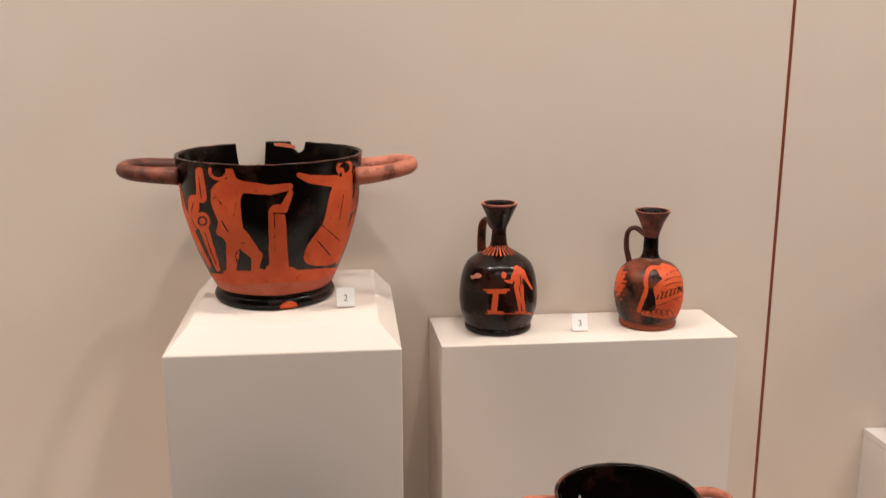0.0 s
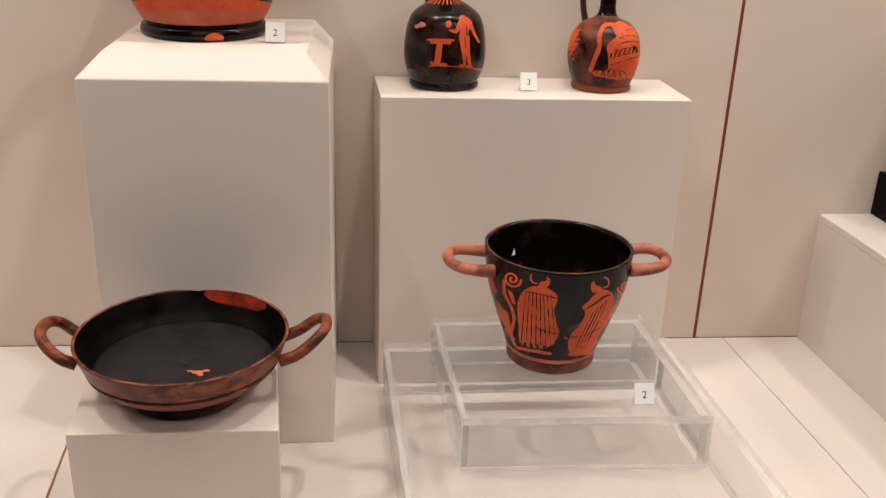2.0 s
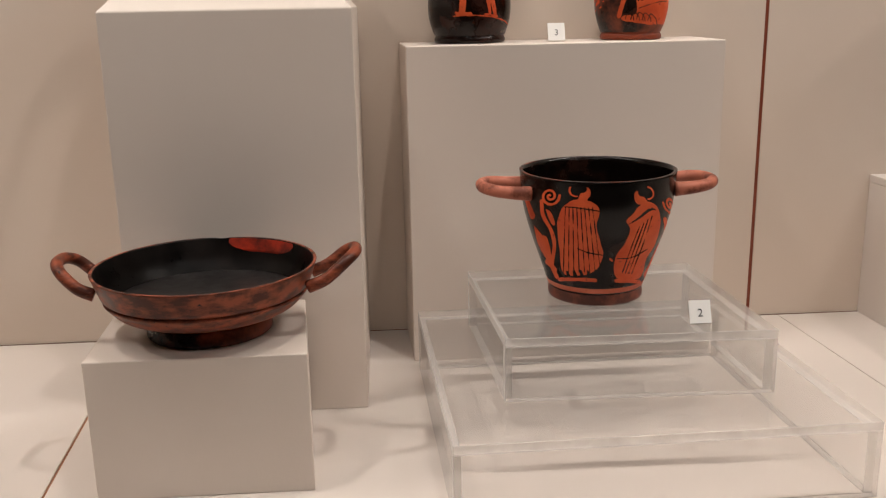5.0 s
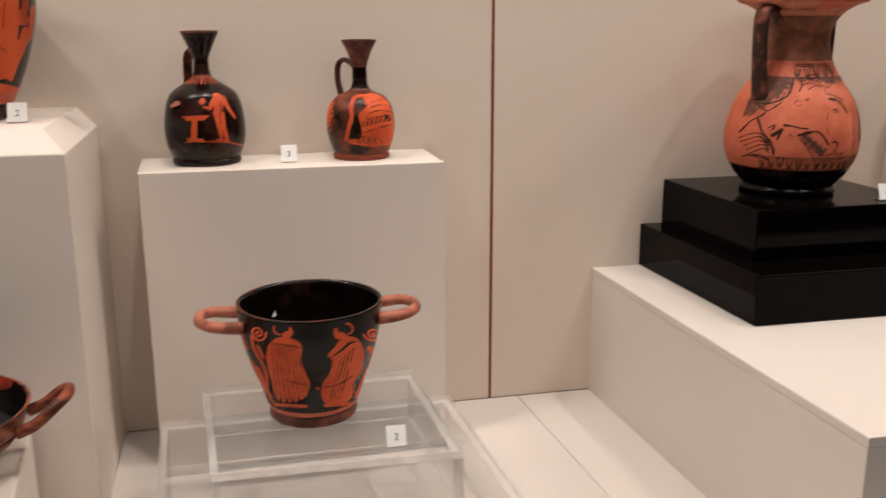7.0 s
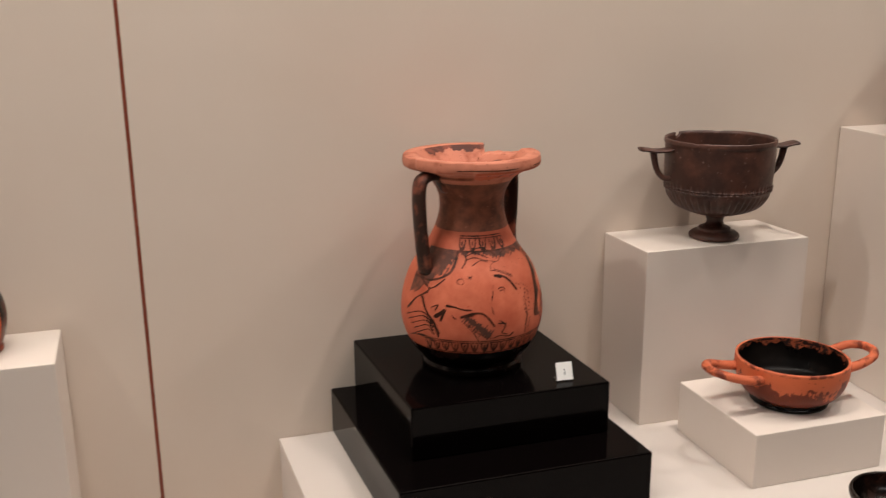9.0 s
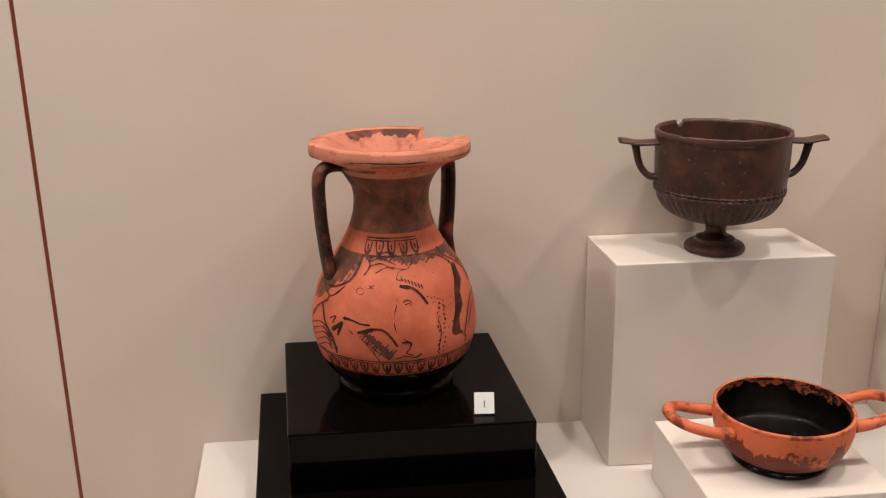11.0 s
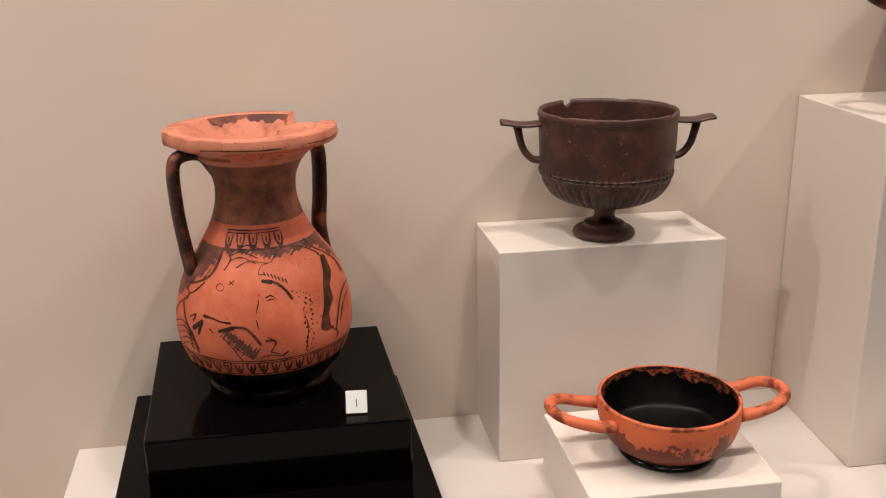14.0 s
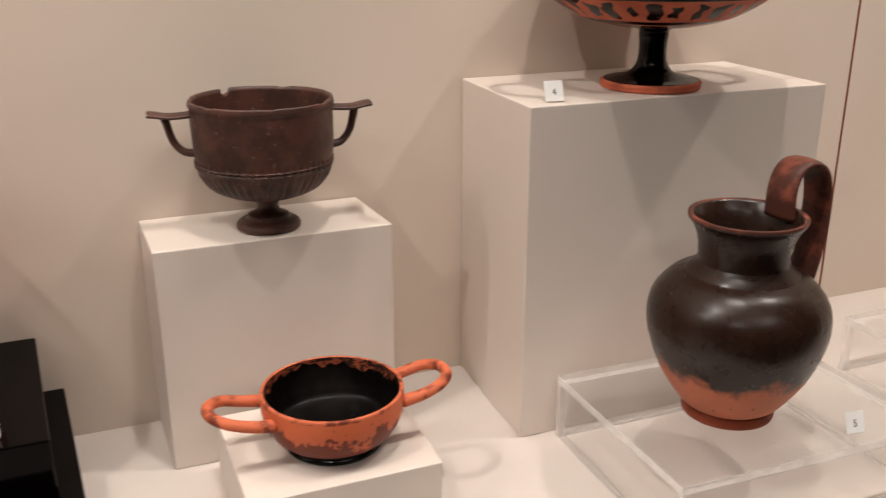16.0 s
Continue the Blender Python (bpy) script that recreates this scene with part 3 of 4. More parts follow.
def kantharos():
    def ribs(a, z, within):
        if not within and 0.0700 < z < 0.0775:
            return 1.0 + 0.012 * math.sin(58 * a + 60 * z) + 0.006 * math.sin(7 * a)
        if within or not 0.034 < z < 0.067:
            return 1.0 + 0.003 * math.sin(5 * a + 40 * z)
        return 1.0 + 0.050 * (abs(math.sin(23 * a)) - 0.6) * math.sin(math.pi * (z - 0.034) / 0.032) ** 0.5

    def notch(a):
        d = math.degrees(a) % 360
        if 112 < d < 121:
            return 0.1305 + 0.0008 * abs(d - 117)
        return 0.1380 + 0.0007 * math.sin(3 * a + 1) - 0.0012 * max(0.0, math.sin(7 * a) - 0.75) * 4
    ob = thing("footed_cup", (1.5577, 1.1555, F_TOP + 0.0003), "dark brown footed cup with ribbed bowl and spur handles", "vase", turn=-5)
    outer = [(0.029, 0.0), (0.0330, 0.001), (0.0335, 0.0050), (0.0300, 0.0085), (0.0225, 0.0110), (0.0215, 0.0145), (0.0150, 0.0170), (0.0112, 0.0215), (0.0120, 0.0275), (0.0150, 0.0315), (0.0330, 0.0360), (0.0546, 0.0450), (0.0659, 0.0585), (0.0690, 0.0670), (0.0706, 0.0690), (0.0696, 0.0710), (0.0712, 0.0730), (0.0702, 0.0750), (0.0715, 0.0911), (0.0722, 0.1154), (0.0722, 0.1260), (0.0735, 0.1300), (0.0728, 0.1350)]
    inner = [(0.0695, 0.1350), (0.0690, 0.1154), (0.0680, 0.0911), (0.0625, 0.0600), (0.045, 0.046), (0.004, 0.042)]
    outer, inner = [(r, z * 1.022) for r, z in outer], [(r, z * 1.022) for r, z in inner]
    part("bowl", lathe(outer, inner, ((0.3, 0),), 0, 460, 4, notch, ribs), BUCCHERO, ob, smooth=True)
    for deg in (180, 0):
        spur = turned([(0.070, 0, 0.1245), (0.082, 0, 0.1235), (0.094, 0, 0.1235), (0.105, 0, 0.1255), (0.113, 0, 0.1265)], deg)
        part("thumb_plate", sweep(spur, 0.024, 0.0060), BUCCHERO, ob, smooth=True)
        strut = turned([(0.0690, 0, 0.0850), (0.0800, 0, 0.0870), (0.0900, 0, 0.0990), (0.0960, 0, 0.1225)], deg)
        part("handle", sweep(strut, 0.0105, 0.0075, taper=0.2), BUCCHERO, ob, smooth=True)
    return ob, outer


def shallow_cup():
    ob = thing("cup", (1.5769, 0.9958, G_TOP + 0.0003), "shallow orange clay cup with flaked black glaze inside", "vase")
    outer = [(0.042, 0.0), (0.0470, 0.0008), (0.0478, 0.0035), (0.0460, 0.0065), (0.0475, 0.0090), (0.0560, 0.0145), (0.0640, 0.0255), (0.0685, 0.0400), (0.0690, 0.0500), (0.0688, 0.0590)]
    inner = [(0.0655, 0.0590), (0.0655, 0.0450), (0.0605, 0.0270), (0.050, 0.0160), (0.004, 0.0130)]
    part("bowl", lathe(outer, inner, ((0.0085, 1), (0.0555, 0), (0.3, 2)), 3, 160, 5, rim=2), [CUP_SKIN, GLAZE, CUP_HANDLE, KYLIX_IN], ob, smooth=True)
    for deg, reach in ((180, 0.052), (0, 0.050)):
        part("handle", sweep(loop_points(0.0665, 0.0440, reach, 0.052, 0.012, deg), 0.0115, 0.0105, taper=0.2), CUP_HANDLE, ob, smooth=True)
    return ob, outer


def stemmed_kylix():
    ob = thing("kylix", (1.9843, 1.0965, H_TOP + 0.0003), "stemmed wine cup with red band over a black stem", "vase")
    outer = [(0.050, 0.0), (0.0548, 0.0008), (0.0555, 0.0040), (0.0545, 0.0085), (0.0390, 0.0115), (0.0250, 0.0165), (0.0170, 0.0270), (0.0152, 0.0420), (0.0162, 0.0560), (0.0200, 0.0640), (0.0500, 0.0690), (0.0760, 0.0755), (0.0965, 0.0850), (0.1140, 0.0960), (0.1270, 0.1080), (0.1360, 0.1230), (0.1400, 0.1400)]
    inner = [(0.1370, 0.1400), (0.1325, 0.1235), (0.1110, 0.1000), (0.0760, 0.0800), (0.040, 0.0740), (0.004, 0.0725)]
    part("bowl", lathe(outer, inner, ((0.0088, 1), (0.0730, 0), (0.0745, 1), (0.0790, 0), (0.1010, 1), (0.3, 0)), 0, 192, 6), [GLAZE, CLAY], ob, smooth=True)
    for deg in (180, 0):
        part("handle", sweep(loop_points(0.1270, 0.1040, 0.052, 0.080, 0.022, deg), 0.0125, 0.0125, taper=0.2), GLAZE_WORN, ob, smooth=True)
    return ob, outer


def jug():
    ob = thing("jug", (1.9685, 0.8949, I_TOP + 0.0003), "black-glazed jug with bare clay base and high strap handle", "vase")
    outer = [(0.041, 0.0), (0.0455, 0.001), (0.0465, 0.005), (0.0450, 0.0100), (0.0440, 0.0125), (0.0530, 0.0200), (0.0721, 0.0490), (0.0832, 0.0760), (0.0887, 0.1026), (0.0850, 0.1270), (0.0690, 0.1470), (0.0500, 0.1565), (0.0445, 0.1630), (0.0440, 0.1740), (0.0458, 0.1880), (0.0510, 0.2010), (0.0560, 0.2080), (0.0562, 0.2120)]
    inner = [(0.0520, 0.2115), (0.0450, 0.2000), (0.0405, 0.1850), (0.0400, 0.1700), (0.060, 0.140), (0.004, 0.110)]
    part("body", lathe(outer, inner, ((0.0128, 1), (0.2085, 0), (0.3, 2)), 0, 160, 5, rim=2), [JUG_SKIN, JUG_FOOT, HANDLE_DARK], ob, smooth=True)
    pts = [(0.043, 0, 0.2020), (0.042, 0, 0.2300), (0.050, 0, 0.2500), (0.067, 0, 0.2560), (0.086, 0, 0.2450), (0.094, 0, 0.2120), (0.091, 0, 0.1700), (0.080, 0, 0.1310)]
    part("handle", sweep(turned(pts, 6), 0.036, 0.0095, taper=0.12, across=(-math.sin(radians(6)), math.cos(radians(6)), 0)), HANDLE_DARK, ob, "high brown strap handle", True)
    return ob, outer


def footed_bowl():
    ob = thing("footed_bowl", (1.568, 0.7915, BENCH_Z + 0.0003), "small dark brown glazed footed bowl on the white bench", "vase")
    outer = [(0.024, 0.0), (0.0290, 0.0008), (0.0298, 0.0045), (0.0270, 0.0090), (0.0262, 0.0120), (0.0330, 0.0185), (0.0430, 0.0300), (0.0495, 0.0400), (0.0508, 0.0450), (0.0496, 0.0480)]
    inner = [(0.0468, 0.0478), (0.0452, 0.0420), (0.0390, 0.0310), (0.025, 0.0215), (0.003, 0.0190)]
    part("bowl", lathe(outer, inner, ((0.0095, 1), (0.3, 0)), 2, 128, 5), [BOWL_SKIN, GLAZE_WORN, GLAZE], ob, smooth=True)
    return ob


SKYPHOS_A, SKYPHOS_A_LINE = skyphos_large()
LEKYTHOS_A, LEKYTHOS_A_LINE = lekythos_black()
LEKYTHOS_B, LEKYTHOS_B_LINE = lekythos_red()
KYLIX_A, KYLIX_A_LINE = kylix()
SKYPHOS_B, SKYPHOS_B_LINE = skyphos_small()
PELIKE_A, PELIKE_A_LINE = pelike()
KANTHAROS_A, KANTHAROS_A_LINE = kantharos()
footed_bowl()
CUP_A, CUP_A_LINE = shallow_cup()
KYLIX_B, KYLIX_B_LINE = stemmed_kylix()
JUG_A, JUG_A_LINE = jug()

# ---- painted decoration, laid as thin skins on the vessels ----


def rod(x, y, x0, y0, x1, y1, r0, r1=None):
    r1 = r0 if r1 is None else r1
    dx, dy = x1 - x0, y1 - y0
    t = np.clip(((x - x0) * dx + (y - y0) * dy) / (dx * dx + dy * dy + 1e-9), 0, 1)
    return np.hypot(x - x0 - t * dx, y - y0 - t * dy) - (r0 + (r1 - r0) * t)


def oval(x, y, cx, cy, a, b, lean=0.0):
    c, s = math.cos(radians(lean)), math.sin(radians(lean))
    u, v = (x - cx) * c + (y - cy) * s, (y - cy) * c - (x - cx) * s
    return (np.sqrt((u / a) ** 2 + (v / b) ** 2) - 1) * min(a, b)


def hoop(x, y, cx, cy, r, w):
    return np.abs(np.hypot(x - cx, y - cy) - r) - w


def chain(x, y, points, r):
    points = [tuple(p) for p in smooth_line(points, 4)] if len(points) < 12 else points
    return join(*[rod(x, y, *a, *b, r) for a, b in zip(points, points[1:])])


def scroll(x, y, cx, cy, r, w, turns=1.9, hand=1):
    pts = [(cx + hand * r * (1 - k / 26) * math.cos(2 * math.pi * turns * k / 24), cy + r * (1 - k / 26) * math.sin(2 * math.pi * turns * k / 24)) for k in range(25)]
    return chain(x, y, pts, w)


def robe(x, y, points):
    """Inside of a rounded outline."""
    pts = [tuple(p) for p in smooth_line(list(points) + [points[0]], 5)]
    inside = np.zeros(x.shape, bool)
    near = np.full(x.shape, 1e9)
    for (x0, y0), (x1, y1) in zip(pts, pts[1:]):
        near = np.minimum(near, rod(x, y, x0, y0, x1, y1, 0.0))
        if y0 != y1:
            inside ^= ((y0 > y) != (y1 > y)) & (x < (x1 - x0) * (y - y0) / (y1 - y0) + x0)
    return np.where(inside, -near, near)


def join(*fields):
    out = fields[0]
    for f in fields[1:]:
        out = np.minimum(out, f)
    return out


def cut(field, *holes):
    for h in holes:
        field = np.maximum(field, -h)
    return field


def skin(name, vessel, line, field, material, facing, span, z0, z1, view=None, label="", lift=0.00025, da=0.55, dz=0.0006, within=False):
    """A thin painted skin on the turned wall of a vessel where field(x, z, angle, height) is below zero.
    x and z lie in the upright plane through the axis that faces the viewer; view: the height above the foot and the distance from which the painting is laid out."""
    pts = smooth_line(line, 5)
    zs = np.array([p[1] for p in pts])
    rs = np.array([p[0] for p in pts])
    order = np.argsort(zs, kind="stable")
    na, nz = int(2 * span / da) + 1, int((z1 - z0) / dz) + 1
    ang = np.radians(np.linspace(-span, span, na))
    hz = np.linspace(z0, z1, nz)
    rad = np.interp(hz, zs[order], rs[order]) + (-lift if within else lift)
    A, Z = np.meshgrid(ang, hz)
    R = np.repeat(rad[:, None], na, 1)
    sign = -1 if within else 1
    tilt = (view[0] - Z) / view[1] if view else 0.0
    f = field(R * np.sin(A), Z - sign * R * np.cos(A) * tilt, A, Z)
    wear = np.array([[noise.noise((float(a) * 9, float(h) * 110, 1.7)) for a in ang[::3]] for h in hz[::2]])
    wear = np.repeat(np.repeat(wear, 2, 0), 3, 1)[:nz, :na]
    f = f + 0.00042 * np.pad(wear, ((0, nz - wear.shape[0]), (0, na - wear.shape[1])), "edge")
    theta = math.radians(facing)
    verts, faces, made = [], [], {}

    def corner(i, j):
        key = (i, j)
        if key not in made:
            made[key] = len(verts)
            a = theta + ang[j]
            verts.append((rad[i] * math.cos(a), rad[i] * math.sin(a), hz[i]))
        return made[key]

    def crossing(i, j, k, m):
        key = (min((i, j), (k, m)), max((i, j), (k, m)))
        if key not in made:
            t = f[i, j] / (f[i, j] - f[k, m])
            a, r, h = theta + ang[j] + (ang[m] - ang[j]) * t, rad[i] + (rad[k] - rad[i]) * t, hz[i] + (hz[k] - hz[i]) * t
            made[key] = len(verts)
            verts.append((r * math.cos(a), r * math.sin(a), h))
        return made[key]

    low = np.minimum(np.minimum(f[:-1, :-1], f[1:, :-1]), np.minimum(f[:-1, 1:], f[1:, 1:]))
    for i, j in zip(*np.nonzero(low < 0)):
        loop = [(i, j), (i, j + 1), (i + 1, j + 1), (i + 1, j)]
        face = []
        for p, q in zip(loop, loop[1:] + loop[:1]):
            if f[p] < 0:
                face.append(corner(*p))
            if (f[p] < 0) != (f[q] < 0):
                face.append(crossing(*p, *q))
        if len(face) > 2:
            faces.append(face[::-1] if within else face)
    mesh = bpy.data.meshes.new(name)
    mesh.from_pydata([tuple(map(float, v)) for v in verts], [], faces)
    mesh.polygons.foreach_set("use_smooth", [True] * len(mesh.polygons))
    mesh.materials.append(material)
    ob = new(name, mesh)
    ob.parent = vessel
    return tagged(ob, label)


def skyphos_scene(X, Z, A, H):
    y = 610 - Z / 0.000321
    x = 582 - (610 - y) * 0.052 + X / 0.0003105
    left = join(robe(x, y, ((364, 216), (386, 190), (440, 176), (480, 204), (463, 252), (468, 330), (474, 392), (432, 432), (404, 392), (380, 374), (386, 330), (364, 268))),
                rod(x, y, 440, 402, 430, 508, 27, 17), rod(x, y, 456, 386, 516, 458, 33, 19), rod(x, y, 518, 458, 512, 508, 19, 14), rod(x, y, 412, 522, 500, 524, 12, 9), rod(x, y, 508, 512, 548, 522, 11, 8),
                rod(x, y, 448, 206, 560, 222, 22, 18), rod(x, y, 560, 222, 622, 212, 18, 13), hoop(x, y, 390, 150, 29, 6), rod(x, y, 424, 128, 434, 182, 9, 15))
    left = cut(left, rod(x, y, 400, 330, 420, 368, 1.8), rod(x, y, 452, 240, 440, 312, 1.4), chain(x, y, ((462, 432), (446, 452), (452, 486)), 1.6), rod(x, y, 376, 232, 400, 270, 1.3), oval(x, y, 474, 486, 14, 30))
    middle = cut(join(rod(x, y, 582, 302, 592, 500, 28, 33), rod(x, y, 628, 232, 604, 292, 8, 16), rod(x, y, 560, 508, 640, 520, 12)), rod(x, y, 574, 306, 578, 440, 1.5), rod(x, y, 570, 306, 606, 308, 2.0))
    right = join(robe(x, y, ((772, 208), (838, 164), (848, 262), (830, 400), (792, 502), (690, 498), (684, 440), (738, 352), (758, 262))), rod(x, y, 654, 172, 690, 188, 9, 15), rod(x, y, 690, 188, 780, 200, 15, 22), hoop(x, y, 812, 152, 25, 6), oval(x, y, 800, 168, 13, 17))
    right = cut(right, chain(x, y, ((650, 262), (720, 340), (802, 416)), 1.5), rod(x, y, 712, 400, 770, 470, 1.4), rod(x, y, 812, 250, 800, 340, 1.5), oval(x, y, 798, 178, 6, 8))
    sides = join(rod(x, y, 324, 150, 330, 244, 13, 19), rod(x, y, 302, 256, 296, 350, 22, 15), cut(oval(x, y, 332, 330, 27, 34), hoop(x, y, 332, 328, 15, 3)), rod(x, y, 338, 364, 382, 506, 17, 9), rod(x, y, 288, 362, 350, 492, 12, 7), rod(x, y, 256, 270, 306, 410, 10, 6),
                 rod(x, y, 246, 196, 262, 290, 6, 9), chain(x, y, ((852, 166), (864, 236), (848, 312)), 7), cut(oval(x, y, 852, 292, 15, 24), oval(x, y, 852, 292, 7, 13)), rod(x, y, 862, 330, 802, 500, 11, 6), rod(x, y, 884, 246, 868, 330, 7, 5))
    sides = cut(sides, rod(x, y, 322, 170, 330, 250, 1.6), chain(x, y, ((340, 370), (356, 430), (376, 490)), 1.8), chain(x, y, ((300, 260), (290, 310), (306, 352)), 1.6))
    ground = rod(x, y, 300, 544, 860, 540, 22)
    return join(left, middle, right, sides, ground) * 0.000315


def lekythos_scene(X, Z, A, H):
    x, y = X / 0.000284 + 222, 612 - Z / 0.000294
    table = join(rod(x, y, 162, 447, 268, 445, 4, 5), rod(x, y, 180, 456, 250, 454, 8), rod(x, y, 212, 462, 206, 534, 12, 13), rod(x, y, 186, 546, 238, 548, 8), rod(x, y, 180, 540, 190, 546, 5))
    body = join(rod(x, y, 308, 364, 308, 424, 21, 15), rod(x, y, 302, 428, 308, 480, 14, 9), rod(x, y, 308, 480, 316, 540, 9, 5), rod(x, y, 318, 428, 326, 484, 13, 9), rod(x, y, 326, 484, 336, 540, 9, 6), rod(x, y, 326, 364, 346, 404, 10, 6),
                rod(x, y, 346, 404, 368, 440, 6, 4), rod(x, y, 290, 372, 276, 410, 9, 7), rod(x, y, 276, 410, 250, 404, 7, 4), oval(x, y, 246, 380, 12, 15), oval(x, y, 298, 346, 13, 8, -20), rod(x, y, 298, 544, 314, 543, 4), rod(x, y, 322, 545, 344, 543, 4))
    body = cut(body, rod(x, y, 316, 380, 320, 424, 1.3), rod(x, y, 312, 430, 318, 476, 1.4))
    ground = rod(x, y, 168, 553, 384, 550, 2.4)
    figures = join(table, body, ground) * 0.00029
    tongues = np.maximum(np.abs(H - 0.1030) - 0.0050, (np.abs((A * 13 / math.pi) % 1 - 0.5) - 0.15) * 0.004)
    return join(figures, tongues)


def bird_scene(X, Z, A, H):
    x, y = X / 0.000288 + 874, 600 - Z / 0.000299
    wing = robe(x, y, ((926, 330), (985, 350), (1022, 410), (1030, 480), (1014, 545), (960, 574), (870, 570), (846, 560), (858, 548), (902, 542), (906, 500), (896, 444), (926, 404), (930, 372), (908, 352)))
    neck = chain(x, y, ((928, 386), (906, 352), (872, 360), (860, 402), (864, 452), (850, 502), (836, 548)), 9)
    worn = oval(x, y, 746, 410, 22, 70) + 7 * np.sin(x * 0.21 + y * 0.13) + 6 * np.sin(y * 0.31)
    lines = [chain(x, y, ((916 + 6 * k, 520 - 28 * k), (960 + 5 * k, 500 - 28 * k), (1018, 470 - 20 * k)), 1.6) for k in range(6)]
    curls = [chain(x, y, ((862 + 22 * k, 562), (872 + 22 * k, 536), (892 + 22 * k, 548), (896 + 22 * k, 564)), 2.0) for k in range(5)]
    dots = join(*[rod(x, y, 912 + 17 * k, 492 - 8 * k, 916 + 18 * k, 474 - 8 * k, 3.2) for k in range(6)], rod(x, y, 1002, 436, 1014, 446, 8, 5))
    return join(cut(join(wing, neck), dots, *lines, *curls), worn) * 0.00029


def robed_scene(X, Z, A, H):
    y = 622 - Z / 0.0002716
    x = 500 + (622 - y) * 0.068 + X / 0.000254
    left = cut(join(robe(x, y, ((400, 322), (440, 300), (500, 310), (528, 340), (514, 400), (526, 460), (534, 505), (506, 560), (452, 582), (382, 572), (372, 480), (370, 392), (384, 346))), oval(x, y, 482, 276, 17, 23, 10), rod(x, y, 472, 290, 464, 316, 15, 18)),
               *[rod(x, y, 404 + 14 * k, 330, 382 + 20 * k, 570, 1.5, 1.9) for k in range(8)], chain(x, y, ((400, 326), (450, 332), (526, 344)), 1.8), chain(x, y, ((440, 482), (480, 498), (532, 506)), 1.8), oval(x, y, 470, 264, 15, 12), *[rod(x, y, 396 + 26 * k, 566, 402 + 26 * k, 590, 4, 8) for k in range(4)])
    right = cut(join(robe(x, y, ((664, 326), (700, 300), (740, 314), (754, 370), (736, 442), (702, 500), (672, 576), (582, 588), (578, 512), (614, 462), (636, 406), (622, 376), (650, 346))), oval(x, y, 668, 288, 14, 24, -8), rod(x, y, 682, 290, 694, 314, 12, 16)),
                *[chain(x, y, ((630 + 14 * k, 388 - 10 * k), (668 + 10 * k, 366 - 10 * k), (722 + 3 * k, 318 + 2 * k)), 1.7) for k in range(5)], *[chain(x, y, ((720 - 16 * k, 350 + 14 * k), (690 - 16 * k, 440 + 8 * k), (640 - 12 * k, 566)), 1.6) for k in range(4)], chain(x, y, ((586, 516), (640, 508), (702, 470)), 1.8), oval(x, y, 682, 270, 14, 12))
    caps = join(np.maximum(hoop(x, y, 446, 266, 23, 3.6), x - 452), np.maximum(hoop(x, y, 704, 268, 22, 3.2), 702 - x))
    plants = join(scroll(x, y, 350, 284, 36, 4.6, 1.8), chain(x, y, ((316, 300), (318, 352), (346, 412), (354, 470), (340, 536), (356, 584)), 7), robe(x, y, ((330, 330), (352, 348), (362, 392), (346, 384))), robe(x, y, ((278, 384), (306, 420), (330, 442), (338, 520), (310, 500), (286, 440))),
                  rod(x, y, 256, 284, 276, 350, 8, 11), rod(x, y, 322, 520, 352, 556, 10, 7), rod(x, y, 330, 470, 300, 470, 5), scroll(x, y, 794, 294, 30, 4.4, 1.8, -1), chain(x, y, ((812, 300), (806, 346), (780, 392), (764, 430)), 6), rod(x, y, 776, 352, 784, 386, 10, 7), rod(x, y, 756, 440, 700, 560, 6, 9))
    feet = join(rod(x, y, 366, 594, 500, 600, 7), rod(x, y, 580, 598, 672, 590, 7), rod(x, y, 560, 520, 566, 524, 5))
    return join(left, right, caps, plants, feet) * 0.00026


